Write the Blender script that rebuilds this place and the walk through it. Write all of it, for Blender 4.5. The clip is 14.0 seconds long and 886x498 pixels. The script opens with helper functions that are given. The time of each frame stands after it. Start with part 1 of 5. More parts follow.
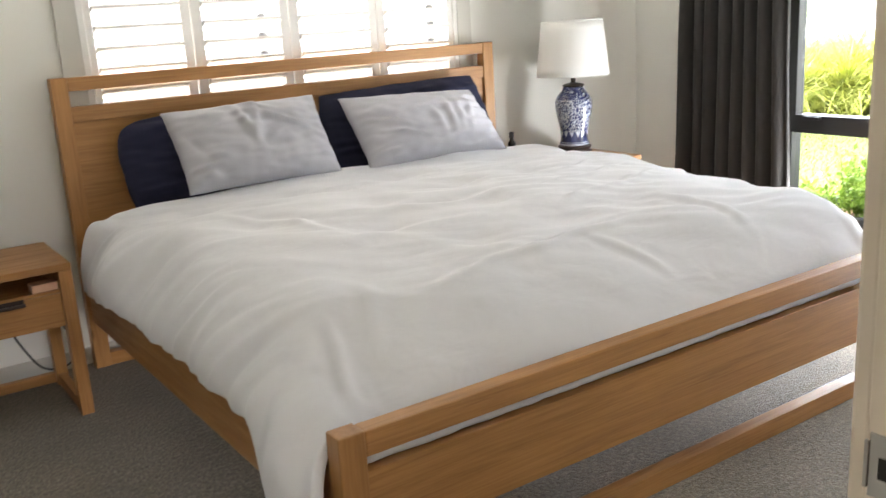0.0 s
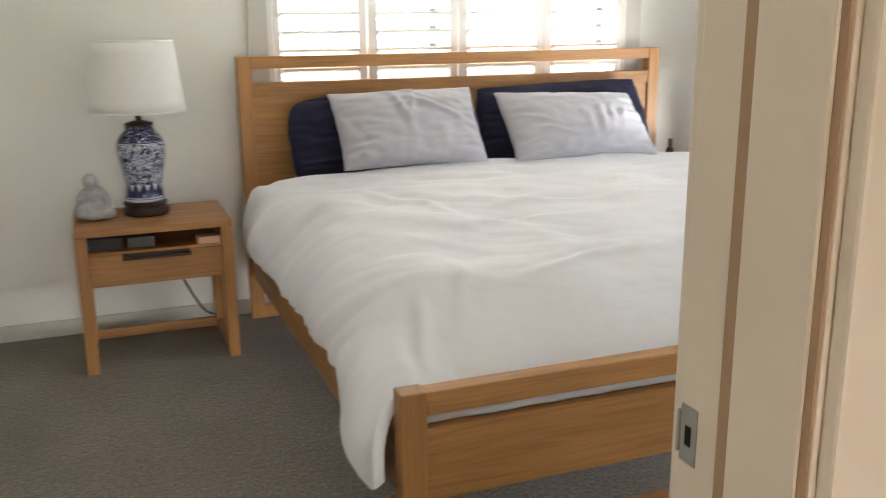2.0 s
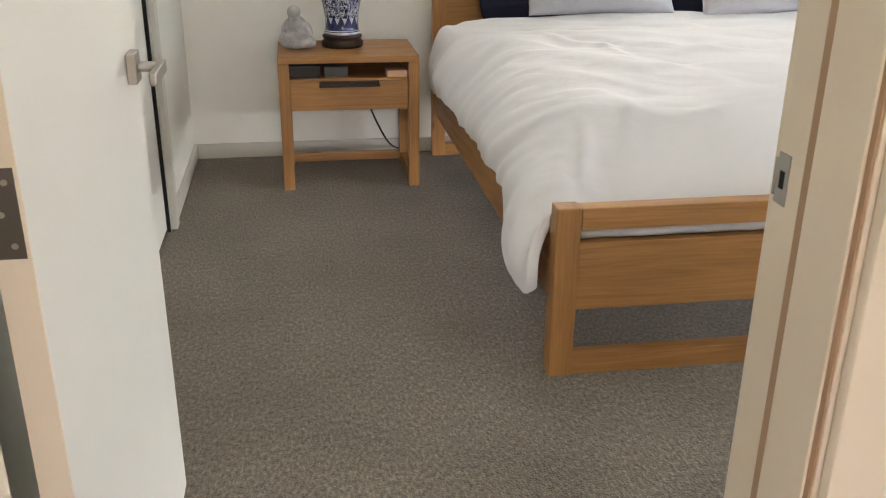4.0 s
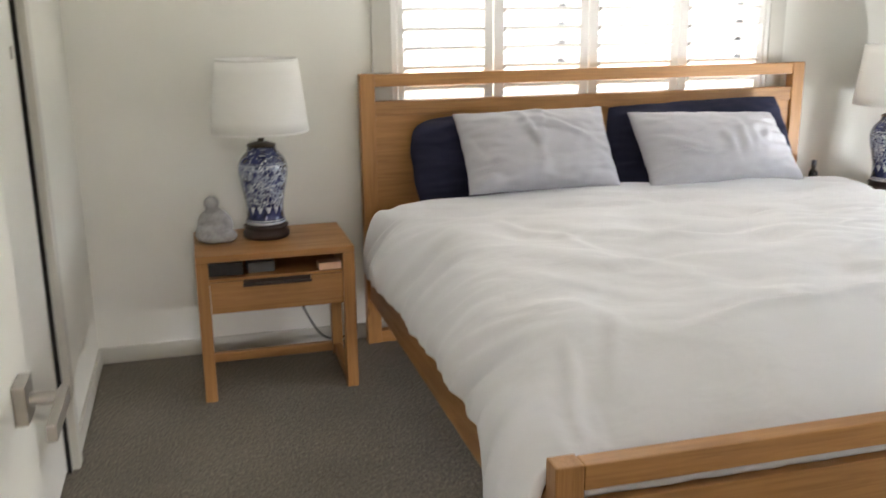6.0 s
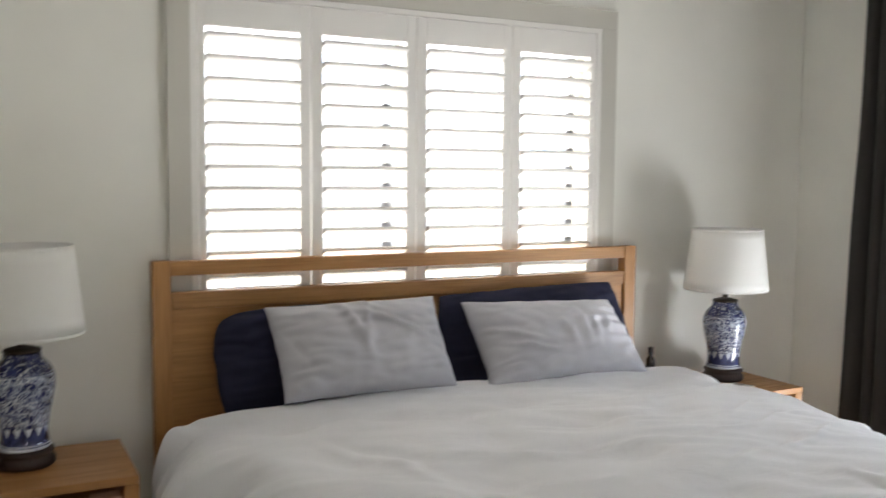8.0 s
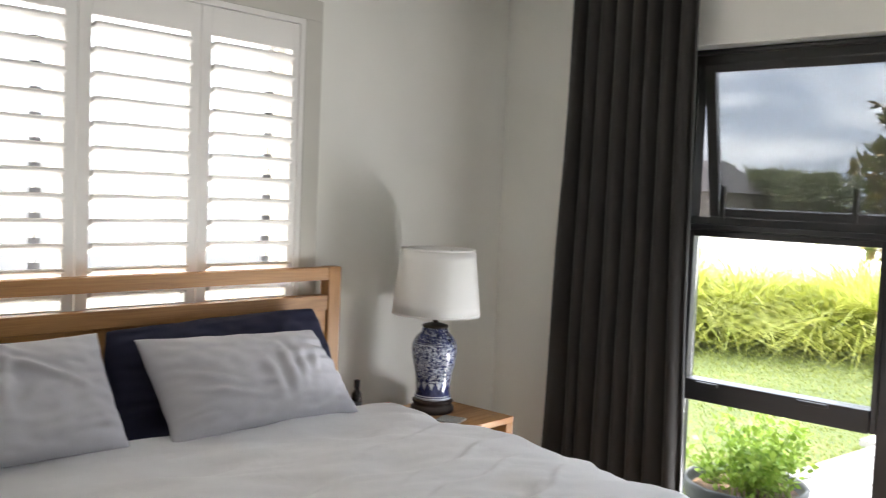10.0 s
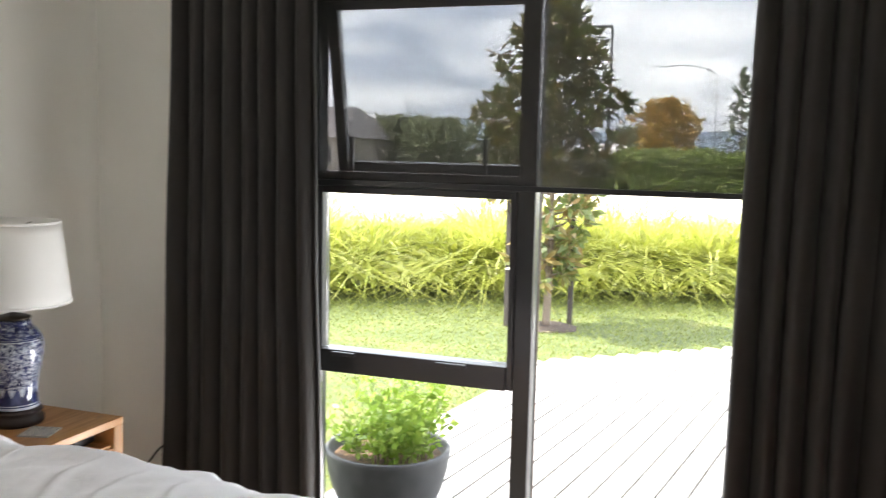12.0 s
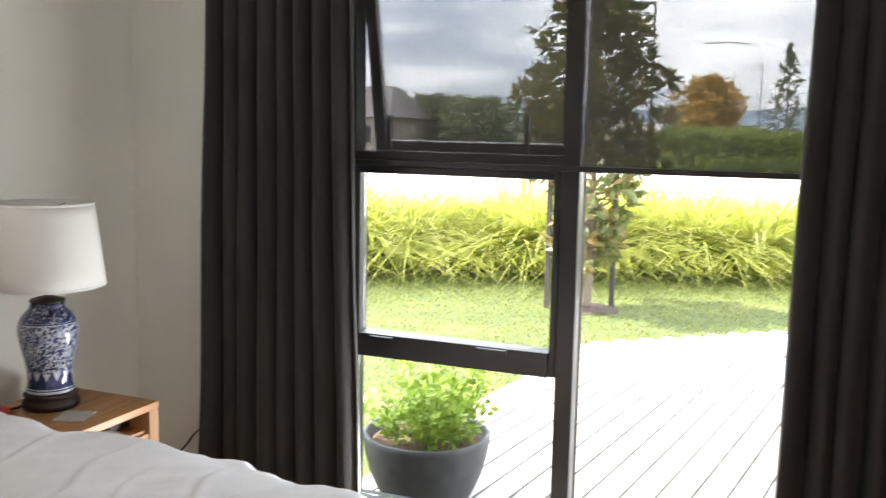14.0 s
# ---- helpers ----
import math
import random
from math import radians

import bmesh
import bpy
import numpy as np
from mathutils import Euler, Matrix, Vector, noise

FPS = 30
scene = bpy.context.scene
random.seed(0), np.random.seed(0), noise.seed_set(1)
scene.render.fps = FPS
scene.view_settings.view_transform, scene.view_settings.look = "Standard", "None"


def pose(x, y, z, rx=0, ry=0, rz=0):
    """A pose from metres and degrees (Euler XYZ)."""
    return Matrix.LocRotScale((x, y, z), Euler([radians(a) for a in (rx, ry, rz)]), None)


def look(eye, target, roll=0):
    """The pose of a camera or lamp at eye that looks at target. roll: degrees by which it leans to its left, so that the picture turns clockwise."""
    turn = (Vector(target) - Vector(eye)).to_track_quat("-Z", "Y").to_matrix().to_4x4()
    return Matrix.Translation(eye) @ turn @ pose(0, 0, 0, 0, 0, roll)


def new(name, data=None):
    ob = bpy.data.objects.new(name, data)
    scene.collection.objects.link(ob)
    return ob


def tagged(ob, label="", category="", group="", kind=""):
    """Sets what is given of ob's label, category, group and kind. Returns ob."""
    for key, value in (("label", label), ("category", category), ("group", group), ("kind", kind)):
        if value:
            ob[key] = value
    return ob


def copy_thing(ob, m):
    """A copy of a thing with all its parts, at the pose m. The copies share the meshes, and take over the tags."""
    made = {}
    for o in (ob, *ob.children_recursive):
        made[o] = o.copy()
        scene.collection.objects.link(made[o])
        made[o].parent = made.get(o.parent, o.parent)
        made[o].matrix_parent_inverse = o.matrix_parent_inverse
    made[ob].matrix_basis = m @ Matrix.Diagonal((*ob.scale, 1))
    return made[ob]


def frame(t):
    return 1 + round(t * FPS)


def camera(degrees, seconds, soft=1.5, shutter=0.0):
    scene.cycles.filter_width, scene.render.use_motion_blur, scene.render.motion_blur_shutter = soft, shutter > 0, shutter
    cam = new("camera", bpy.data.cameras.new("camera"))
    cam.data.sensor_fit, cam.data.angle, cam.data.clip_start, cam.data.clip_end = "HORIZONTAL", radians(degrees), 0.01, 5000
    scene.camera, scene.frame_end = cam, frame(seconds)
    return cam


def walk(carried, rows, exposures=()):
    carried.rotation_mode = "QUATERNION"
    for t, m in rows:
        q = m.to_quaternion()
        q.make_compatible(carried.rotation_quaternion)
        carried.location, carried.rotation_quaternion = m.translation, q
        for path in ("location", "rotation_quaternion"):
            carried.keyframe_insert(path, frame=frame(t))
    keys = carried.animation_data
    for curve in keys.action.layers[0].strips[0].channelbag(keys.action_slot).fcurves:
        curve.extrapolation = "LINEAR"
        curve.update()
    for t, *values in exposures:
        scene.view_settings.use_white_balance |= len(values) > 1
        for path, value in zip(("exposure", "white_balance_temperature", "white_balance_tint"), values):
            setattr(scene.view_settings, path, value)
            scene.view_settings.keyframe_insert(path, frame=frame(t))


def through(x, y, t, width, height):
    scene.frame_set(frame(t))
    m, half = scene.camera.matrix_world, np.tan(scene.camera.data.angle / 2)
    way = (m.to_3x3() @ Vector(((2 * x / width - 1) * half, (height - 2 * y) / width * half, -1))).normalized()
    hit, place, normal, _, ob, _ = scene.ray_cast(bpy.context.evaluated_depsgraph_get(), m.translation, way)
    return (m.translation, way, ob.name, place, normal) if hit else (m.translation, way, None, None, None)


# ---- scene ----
cam = camera(51.9, 14.0, soft=1.1, shutter=0.4)
PATH = [
    (0, (-1.827, -3.819, 1.327), (-0.744, -2.214, 0.826), -3.5),
    (0.5, (-1.886, -3.849, 1.326), (-0.88, -2.215, 0.762), -2.9),
    (1, (-1.878, -3.894, 1.288), (-0.937, -2.227, 0.708), -2.6),
    (1.5, (-1.754, -3.972, 1.301), (-0.862, -2.271, 0.746), 1.9),
    (2, (-1.662, -4.104, 1.328), (-0.968, -2.294, 0.835), -0.5),
    (2.5, (-1.677, -4.227, 1.295), (-1.212, -2.366, 0.728), -0.8),
    (3, (-1.686, -4.366, 1.259), (-1.369, -2.52, 0.556), 0.3),
    (3.2, (-1.68, -4.392, 1.245), (-1.393, -2.561, 0.485), 0.4),
    (5.5, (-1.704, -4.0, 1.314), (-1.333, -2.136, 0.689), 0.8),
    (6, (-1.732, -3.852, 1.402), (-1.225, -1.982, 0.906), -0.7),
    (6.5, (-1.790, -3.662, 1.405), (-1.113, -1.827, 0.990), 0.2),
    (7, (-1.732, -3.583, 1.449), (-1.036, -1.735, 1.13), 0.5),
    (7.5, (-1.662, -3.469, 1.449), (-0.915, -1.629, 1.21), 2.5),
    (8, (-1.603, -3.364, 1.475), (-0.692, -1.591, 1.318), 0.5),
    (8.2, (-1.585, -3.305, 1.480), (-0.585, -1.575, 1.354), -0.4),
    (10.3, (-1.308, -2.815, 1.487), (0.25, -1.572, 1.326), 0.9),
    (10.5, (-1.262, -2.785, 1.527), (0.356, -1.626, 1.33), -0.6),
    (11, (-1.189, -2.695, 1.526), (0.556, -1.76, 1.247), -1.0),
    (11.5, (-1.101, -2.661, 1.517), (0.702, -1.838, 1.255), -0.3),
    (12, (-0.924, -2.672, 1.515), (0.946, -1.996, 1.302), 1.3),
    (12.5, (-0.853, -2.679, 1.511), (1.055, -2.124, 1.282), 1.7),
    (13, (-0.853, -2.67, 1.505), (1.055, -2.117, 1.28), 1.0),
    (13.5, (-0.848, -2.676, 1.523), (1.044, -2.07, 1.299), 1.1),
    (14, (-0.828, -2.633, 1.512), (1.007, -1.879, 1.253), 1.1),
]
walk(cam, [(t, look(eye, target, roll)) for t, eye, target, roll in PATH],
     exposures=[(0.0, 3.1, 6620, 12), (1.5, 3.2, 6620, 12), (2.4, 3.25, 6640, 12), (3.1, 3.42, 6640, 12), (5.5, 3.3, 6620, 12), (6.5, 2.95, 6550, 12), (7.5, 2.6, 6480, 12), (8.2, 2.45, 6480, 12), (10.3, 2.3, 6500, 13), (11.2, 2.2, 6550, 13), (12.5, 2.45, 6700, 13), (14.0, 2.4, 6700, 13)])

# ---- light ----
SUN_EL, SUN_AZ = radians(60), radians(-14)
world = bpy.data.worlds.new("sky")
scene.world = world
world.use_nodes = True
wn, wl = world.node_tree.nodes, world.node_tree.links
wn.clear()
sky = wn.new("ShaderNodeTexSky")
sky.sky_type, sky.sun_disc, sky.sun_elevation, sky.sun_rotation = 'NISHITA', False, SUN_EL, SUN_AZ
wc = wn.new("ShaderNodeTexCoord")
wm = wn.new("ShaderNodeMapping")
wm.inputs["Scale"].default_value = (1.0, 1.0, 3.4)
cl = wn.new("ShaderNodeTexNoise")
cl.inputs["Scale"].default_value, cl.inputs["Detail"].default_value, cl.inputs["Roughness"].default_value = 4.6, 8.0, 0.58
cr = wn.new("ShaderNodeValToRGB")
cr.color_ramp.elements[0].position, cr.color_ramp.elements[0].color = 0.38, (6.0, 6.7, 8.3, 1)
cr.color_ramp.elements[1].position, cr.color_ramp.elements[1].color = 0.64, (16.0, 16.2, 16.8, 1)
wx = wn.new("ShaderNodeMix")
wx.data_type = 'RGBA'
wx.inputs["Factor"].default_value = 0.78
bg = wn.new("ShaderNodeBackground")
bg.inputs["Strength"].default_value = 0.15
wo = wn.new("ShaderNodeOutputWorld")
wl.new(wc.outputs["Generated"], wm.inputs["Vector"])
wl.new(wm.outputs["Vector"], cl.inputs["Vector"])
wl.new(cl.outputs["Fac"], cr.inputs["Fac"])
wl.new(sky.outputs["Color"], wx.inputs[6])
wl.new(cr.outputs["Color"], wx.inputs[7])
wl.new(wx.outputs[2], bg.inputs["Color"])
wl.new(bg.outputs["Background"], wo.inputs["Surface"])

sun = new("sun", bpy.data.lights.new("sun", 'SUN'))
sun.data.energy, sun.data.angle, sun.data.color = 4.8, radians(0.6), (1.0, 0.95, 0.87)
sun_from = Vector((math.sin(SUN_AZ) * math.cos(SUN_EL), math.cos(SUN_AZ) * math.cos(SUN_EL), math.sin(SUN_EL)))
sun.matrix_world = look(sun_from * 40, (0, 0, 0))


def area_lamp(name, eye, target, w, h, watts, color):
    ob = new(name, bpy.data.lights.new(name, 'AREA'))
    ob.data.shape, ob.data.size, ob.data.size_y, ob.data.energy, ob.data.color = 'RECTANGLE', w, h, watts, color
    ob.matrix_world = look(eye, target)


area_lamp("daylight_north", (0, 0.12, 1.55), (0, -1, 1.55), 1.75, 1.1, 4.4, (1.0, 0.97, 0.93))
# low strip lamp added below the sight lines to strengthen the window's daylight
area_lamp("east_fill", (2.275, -1.94, 0.19), (0, -1.94, 0.4), 1.85, 0.26, 12.0, (0.94, 0.97, 1.0))
# warm lamp added at the unseen hall end to brighten the door frame
area_lamp("hall_fill", (-1.4, -6.39, 1.15), (-1.4, -5, 1.1), 0.34, 1.8, 1.1, (1.0, 0.6, 0.32))


# ---- materials ----
def material(name, color=(0.8, 0.8, 0.8), rough=0.6, metal=0.0):
    m = bpy.data.materials.new(name)
    m.use_nodes = True
    b = m.node_tree.nodes["Principled BSDF"]
    b.inputs["Base Color"].default_value = (*color, 1)
    b.inputs["Roughness"].default_value, b.inputs["Metallic"].default_value = rough, metal
    return m


def nod(m, kind, **ins):
    n = m.node_tree.nodes.new("ShaderNode" + kind)
    for k, v in ins.items():
        n.inputs[k.replace("_", " ")].default_value = v
    return n


def lnk(m, a, b):
    m.node_tree.links.new(a, b)


def bsdf(m):
    return m.node_tree.nodes["Principled BSDF"]


def coords(m, scale=(1, 1, 1), kind="Object"):
    c, p = nod(m, "TexCoord"), nod(m, "Mapping")
    p.inputs["Scale"].default_value = scale
    lnk(m, c.outputs[kind], p.inputs["Vector"])
    return p.outputs["Vector"]


def ramp(m, fac, stops):
    r = nod(m, "ValToRGB")
    els = r.color_ramp.elements
    while len(els) < len(stops):
        els.new(0.5)
    for e, (p, c) in zip(els, stops):
        e.position, e.color = p, (*c, 1)
    lnk(m, fac, r.inputs["Fac"])
    return r.outputs["Color"]


def mixc(m, fac, a, b, mode='MIX'):
    n = nod(m, "Mix")
    n.data_type, n.blend_type = 'RGBA', mode
    for v, i in ((fac, 0), (a, 6), (b, 7)):
        if isinstance(v, (int, float)):
            n.inputs[i].default_value = v
        elif isinstance(v, tuple):
            n.inputs[i].default_value = (*v, 1)
        else:
            lnk(m, v, n.inputs[i])
    return n.outputs[2]


def mth(m, op, a, b=0.0, c=0.0):
    n = nod(m, "Math")
    n.operation = op
    for i, v in enumerate((a, b, c)):
        if isinstance(v, (int, float)):
            n.inputs[i].default_value = v
        else:
            lnk(m, v, n.inputs[i])
    return n.outputs[0]


def bump(m, height, strength=0.2, distance=0.01):
    n = nod(m, "Bump", Strength=strength, Distance=distance)
    lnk(m, height, n.inputs["Height"])
    lnk(m, n.outputs["Normal"], bsdf(m).inputs["Normal"])


def noise_of(m, vec, scale, detail=4.0, rough=0.55, distort=0.0):
    n = nod(m, "TexNoise", Scale=scale, Detail=detail, Roughness=rough, Distortion=distort)
    lnk(m, vec, n.inputs["Vector"])
    return n.outputs["Fac"]


def paint(name, color, rough=0.55, fine=420.0, depth=0.0006, spread=0.05):
    m = material(name, color, rough)
    v = coords(m)
    big = noise_of(m, v, 1.3, 3.0)
    lo = tuple(c * (1 - spread) for c in color)
    hi = tuple(min(1, c * (1 + spread)) for c in color)
    lnk(m, ramp(m, big, [(0.3, lo), (0.7, hi)]), bsdf(m).inputs["Base Color"])
    bump(m, noise_of(m, v, fine, 3.0), 0.25, depth)
    return m


def oak(name, axis):
    m = material(name, (0.42, 0.23, 0.1), 0.42)
    k = [14.0, 14.0, 14.0]
    k[axis] = 1.0
    v = coords(m, tuple(k))
    grain = noise_of(m, v, 2.6, 6.0, 0.6, 0.8)
    fine = noise_of(m, coords(m, tuple(9 * q if i != axis else 3.0 for i, q in enumerate(k))), 1.6, 3.0)
    plain = noise_of(m, coords(m), 2.2, 2.0)
    knot_at = nod(m, "TexVoronoi", Scale=2.1)
    lnk(m, coords(m, tuple(1.0 if i == axis else 3.0 for i in range(3))), knot_at.inputs["Vector"])
    knot = ramp(m, mth(m, 'ADD', knot_at.outputs["Distance"], mth(m, 'MULTIPLY', grain, 0.06)), [(0.05, (0.45, 0.4, 0.36)), (0.1, (1.0, 1.0, 1.0))])
    info = nod(m, "ObjectInfo")
    c1 = ramp(m, grain, [(0.25, (0.24, 0.101, 0.027)), (0.5, (0.415, 0.197, 0.056)), (0.75, (0.53, 0.27, 0.086))])
    c2 = mixc(m, 0.22, c1, ramp(m, fine, [(0.35, (0.2, 0.085, 0.03)), (0.65, (0.6, 0.33, 0.14))]))
    c3 = mixc(m, 0.25, c2, ramp(m, plain, [(0.3, (0.3, 0.143, 0.046)), (0.7, (0.555, 0.296, 0.112))]))
    tint = ramp(m, info.outputs["Random"], [(0.0, (0.88, 0.86, 0.84)), (1.0, (1.06, 1.05, 1.03))])
    lnk(m, mixc(m, 1.0, mixc(m, 1.0, c3, knot, 'MULTIPLY'), tint, 'MULTIPLY'), bsdf(m).inputs["Base Color"])
    lnk(m, ramp(m, grain, [(0.3, (0.5, 0.5, 0.5)), (0.7, (0.36, 0.36, 0.36))]), bsdf(m).inputs["Roughness"])
    bump(m, fine, 0.12, 0.002)
    return m


OAK_X, OAK_Y, OAK_Z = oak("oak_along_x", 0), oak("oak_along_y", 1), oak("oak_along_z", 2)
WALL = paint("wall_paint", (0.815, 0.805, 0.745), 0.7)
CEIL = paint("ceiling_paint", (0.82, 0.81, 0.78), 0.8)
TRIM = paint("trim_gloss_paint", (0.58, 0.56, 0.5), 0.35, 90.0, 0.0004)
JAMB = paint("jamb_paint", (0.77, 0.68, 0.56), 0.35, 120.0, 0.0004)
TAN_STRIP = paint("tan_brown_strip", (0.42, 0.27, 0.16), 0.6, 120.0, 0.0004)
DOOR_WHITE = paint("door_paint", (0.8, 0.79, 0.74), 0.4, 150.0, 0.0005, 0.03)
bump(DOOR_WHITE, noise_of(DOOR_WHITE, coords(DOOR_WHITE, (60.0, 60.0, 0.8)), 1.0, 3.0), 0.35, 0.0015)
SHUTTER = paint("shutter_paint", (0.82, 0.8, 0.76), 0.38, 60.0, 0.0003, 0.02)
# near-black that stands in for shade inside gaps and holes
GAP = material("gap_shade_black", (0.012, 0.011, 0.01), 0.9)
BLACK_METAL = paint("black_powder_coat", (0.016, 0.016, 0.017), 0.38, 900.0, 0.0003, 0.15)
CHROME = paint("brushed_nickel", (0.4, 0.38, 0.35), 0.38, 300.0, 0.0003)
bsdf(CHROME).inputs["Metallic"].default_value = 1.0
DARK_STEEL = paint("dark_hinge_steel", (0.12, 0.11, 0.1), 0.4, 300.0, 0.0004, 0.2)
bsdf(DARK_STEEL).inputs["Metallic"].default_value = 0.8
DARK_WOOD = paint("dark_stained_wood", (0.03, 0.015, 0.011), 0.45, 70.0, 0.0006, 0.3)
BRONZE = paint("dark_bronze", (0.05, 0.04, 0.03), 0.4, 200.0, 0.0004, 0.2)
bsdf(BRONZE).inputs["Metallic"].default_value = 0.7
CABLE = material("black_cable", (0.015, 0.015, 0.015), 0.5)
GREY_PLASTIC = paint("grey_plastic", (0.1, 0.105, 0.115), 0.4)
BLACK_PLASTIC = paint("black_plastic", (0.012, 0.012, 0.014), 0.35)
PINK_CARD = paint("pale_pink_card", (0.72, 0.46, 0.32), 0.7)
WHITE_CARD = paint("white_card", (0.78, 0.78, 0.76), 0.6)
RED_LEATHER = paint("red_case", (0.42, 0.035, 0.03), 0.45)
BOTTLE = material("dark_amber_glass", (0.012, 0.008, 0.006), 0.12)
COPPER = material("outlet_white", (0.8, 0.8, 0.78), 0.4)


def fabric(name, color, weave=900.0, sheen=0.2, spread=0.06, wrinkle=0.0):
    m = material(name, color, 0.85)
    v = coords(m)
    big = noise_of(m, v, 3.0, 4.0)
    lo, hi = tuple(c * (1 - spread) for c in color), tuple(min(1, c * (1 + spread)) for c in color)
    lnk(m, ramp(m, big, [(0.3, lo), (0.7, hi)]), bsdf(m).inputs["Base Color"])
    w1 = noise_of(m, coords(m, (weave, weave * 0.15, weave * 0.4)), 1.0, 1.0)
    w2 = noise_of(m, coords(m, (weave * 0.15, weave, weave * 0.4)), 1.0, 1.0)
    h = mth(m, 'ADD', w1, w2)
    if wrinkle:
        cre = noise_of(m, coords(m, (1.3, 2.4, 1.6)), 4.2, 3.0, 0.5, 0.35)
        h = mth(m, 'ADD', mth(m, 'MULTIPLY', h, 0.02), mth(m, 'MULTIPLY', cre, wrinkle))
        bump(m, h, 0.4, 0.02)
    else:
        bump(m, h, 0.3, 0.0008)
    bsdf(m).inputs["Sheen Weight"].default_value = sheen
    return m


LINEN = fabric("grey_white_linen", (0.74, 0.735, 0.755), 700.0, 0.15, 0.03, 0.9)
PILLOW_GREY = fabric("pale_grey_cotton", (0.5, 0.492, 0.525), 900.0, 0.15, 0.03, 0.4)
NAVY = fabric("navy_cotton", (0.007, 0.008, 0.033), 700.0, 0.0, 0.2)
SHEET = fabric("pale_grey_sheet", (0.62, 0.62, 0.66), 800.0, 0.1, 0.04, 0.5)
CURTAIN = fabric("charcoal_curtain", (0.023, 0.02, 0.018), 1300.0, 0.08, 0.15)
SHADE = fabric("cream_lamp_shade", (0.82, 0.81, 0.775), 1100.0, 0.0, 0.02)
SHADE_IN = fabric("shade_lining", (0.62, 0.58, 0.49), 1100.0, 0.0, 0.03)
bsdf(SHADE).inputs["Transmission Weight"].default_value = 0.0

CARPET = material("grey_brown_loop_carpet", (0.2, 0.17, 0.14), 0.95)
cv = coords(CARPET)
loops = nod(CARPET, "TexVoronoi", Scale=190.0)
lnk(CARPET, cv, loops.inputs["Vector"])
c_fine = noise_of(CARPET, coords(CARPET, (1.0, 0.5, 1.0)), 115.0, 3.0, 0.72)
c_big = noise_of(CARPET, cv, 2.4, 5.0, 0.6)
ca = ramp(CARPET, c_fine, [(0.3, (0.05, 0.041, 0.029)), (0.52, (0.155, 0.129, 0.091)), (0.72, (0.29, 0.256, 0.205))])
cb = ramp(CARPET, c_big, [(0.32, (0.8, 0.78, 0.74)), (0.68, (1.14, 1.14, 1.14))])
lnk(CARPET, mixc(CARPET, 1.0, ca, cb, 'MULTIPLY'), bsdf(CARPET).inputs["Base Color"])
bump(CARPET, mth(CARPET, 'ADD', mth(CARPET, 'MULTIPLY', c_fine, 1.5), mth(CARPET, 'SUBTRACT', 1.0, loops.outputs["Distance"])), 0.5, 0.005)
bsdf(CARPET).inputs["Sheen Weight"].default_value = 0.25

STONE = material("grey_cast_stone", (0.34, 0.33, 0.33), 0.85)
sv = coords(STONE)
lnk(STONE, ramp(STONE, noise_of(STONE, sv, 28.0, 6.0, 0.7), [(0.3, (0.24, 0.235, 0.24)), (0.7, (0.45, 0.44, 0.44))]), bsdf(STONE).inputs["Base Color"])
bump(STONE, noise_of(STONE, sv, 120.0, 4.0), 0.5, 0.002)

POT = material("grey_fibre_concrete", (0.2, 0.2, 0.2), 0.7)
pv = coords(POT)
lnk(POT, ramp(POT, noise_of(POT, pv, 9.0, 6.0, 0.65), [(0.3, (0.042, 0.042, 0.044)), (0.7, (0.08, 0.08, 0.08))]), bsdf(POT).inputs["Base Color"])
bump(POT, noise_of(POT, pv, 60.0, 4.0), 0.4, 0.003)
SOIL = material("potting_soil", (0.05, 0.03, 0.02), 0.95)
lnk(SOIL, ramp(SOIL, noise_of(SOIL, coords(SOIL), 60.0, 4.0, 0.7), [(0.35, (0.02, 0.012, 0.008)), (0.7, (0.2, 0.12, 0.07))]), bsdf(SOIL).inputs["Base Color"])
bump(SOIL, noise_of(SOIL, coords(SOIL), 80.0, 4.0), 1.0, 0.01)


def leafy(name, stops, rough=0.5, through=0.35):
    m = material(name, stops[0], rough)
    g = nod(m, "NewGeometry")
    c = ramp(m, g.outputs["Random Per Island"], [(i / (len(stops) - 1), s) for i, s in enumerate(stops)])
    lnk(m, c, bsdf(m).inputs["Base Color"])
    if through:
        t, a = nod(m, "BsdfTranslucent"), nod(m, "MixShader", Fac=through)
        lnk(m, c, t.inputs["Color"])
        lnk(m, bsdf(m).outputs["BSDF"], a.inputs[1])
        lnk(m, t.outputs["BSDF"], a.inputs[2])
        lnk(m, a.outputs["Shader"], m.node_tree.nodes["Material Output"].inputs["Surface"])
    return m


BASIL = leafy("bright_herb_leaf", [(0.14, 0.23, 0.025), (0.22, 0.33, 0.045), (0.32, 0.41, 0.08)], 0.45, 0.45)
MAGNOLIA = leafy("magnolia_leaf", [(0.085, 0.12, 0.035), (0.15, 0.18, 0.05), (0.26, 0.17, 0.065), (0.115, 0.15, 0.045)], 0.35, 0.4)
STRAP = leafy("strap_grass_blade", [(0.2, 0.24, 0.03), (0.3, 0.33, 0.045), (0.42, 0.42, 0.11), (0.24, 0.28, 0.04)], 0.4, 0.5)
TURF = leafy("lawn_blade", [(0.13, 0.16, 0.022), (0.17, 0.2, 0.035), (0.22, 0.22, 0.06)])
HEDGE = leafy("hedge_leaf", [(0.16, 0.22, 0.05), (0.24, 0.31, 0.075), (0.3, 0.36, 0.1)], 0.6, 0.4)
GUM = leafy("dull_green_leaf", [(0.12, 0.15, 0.075), (0.18, 0.21, 0.105), (0.24, 0.25, 0.14)], 0.6, 0.4)
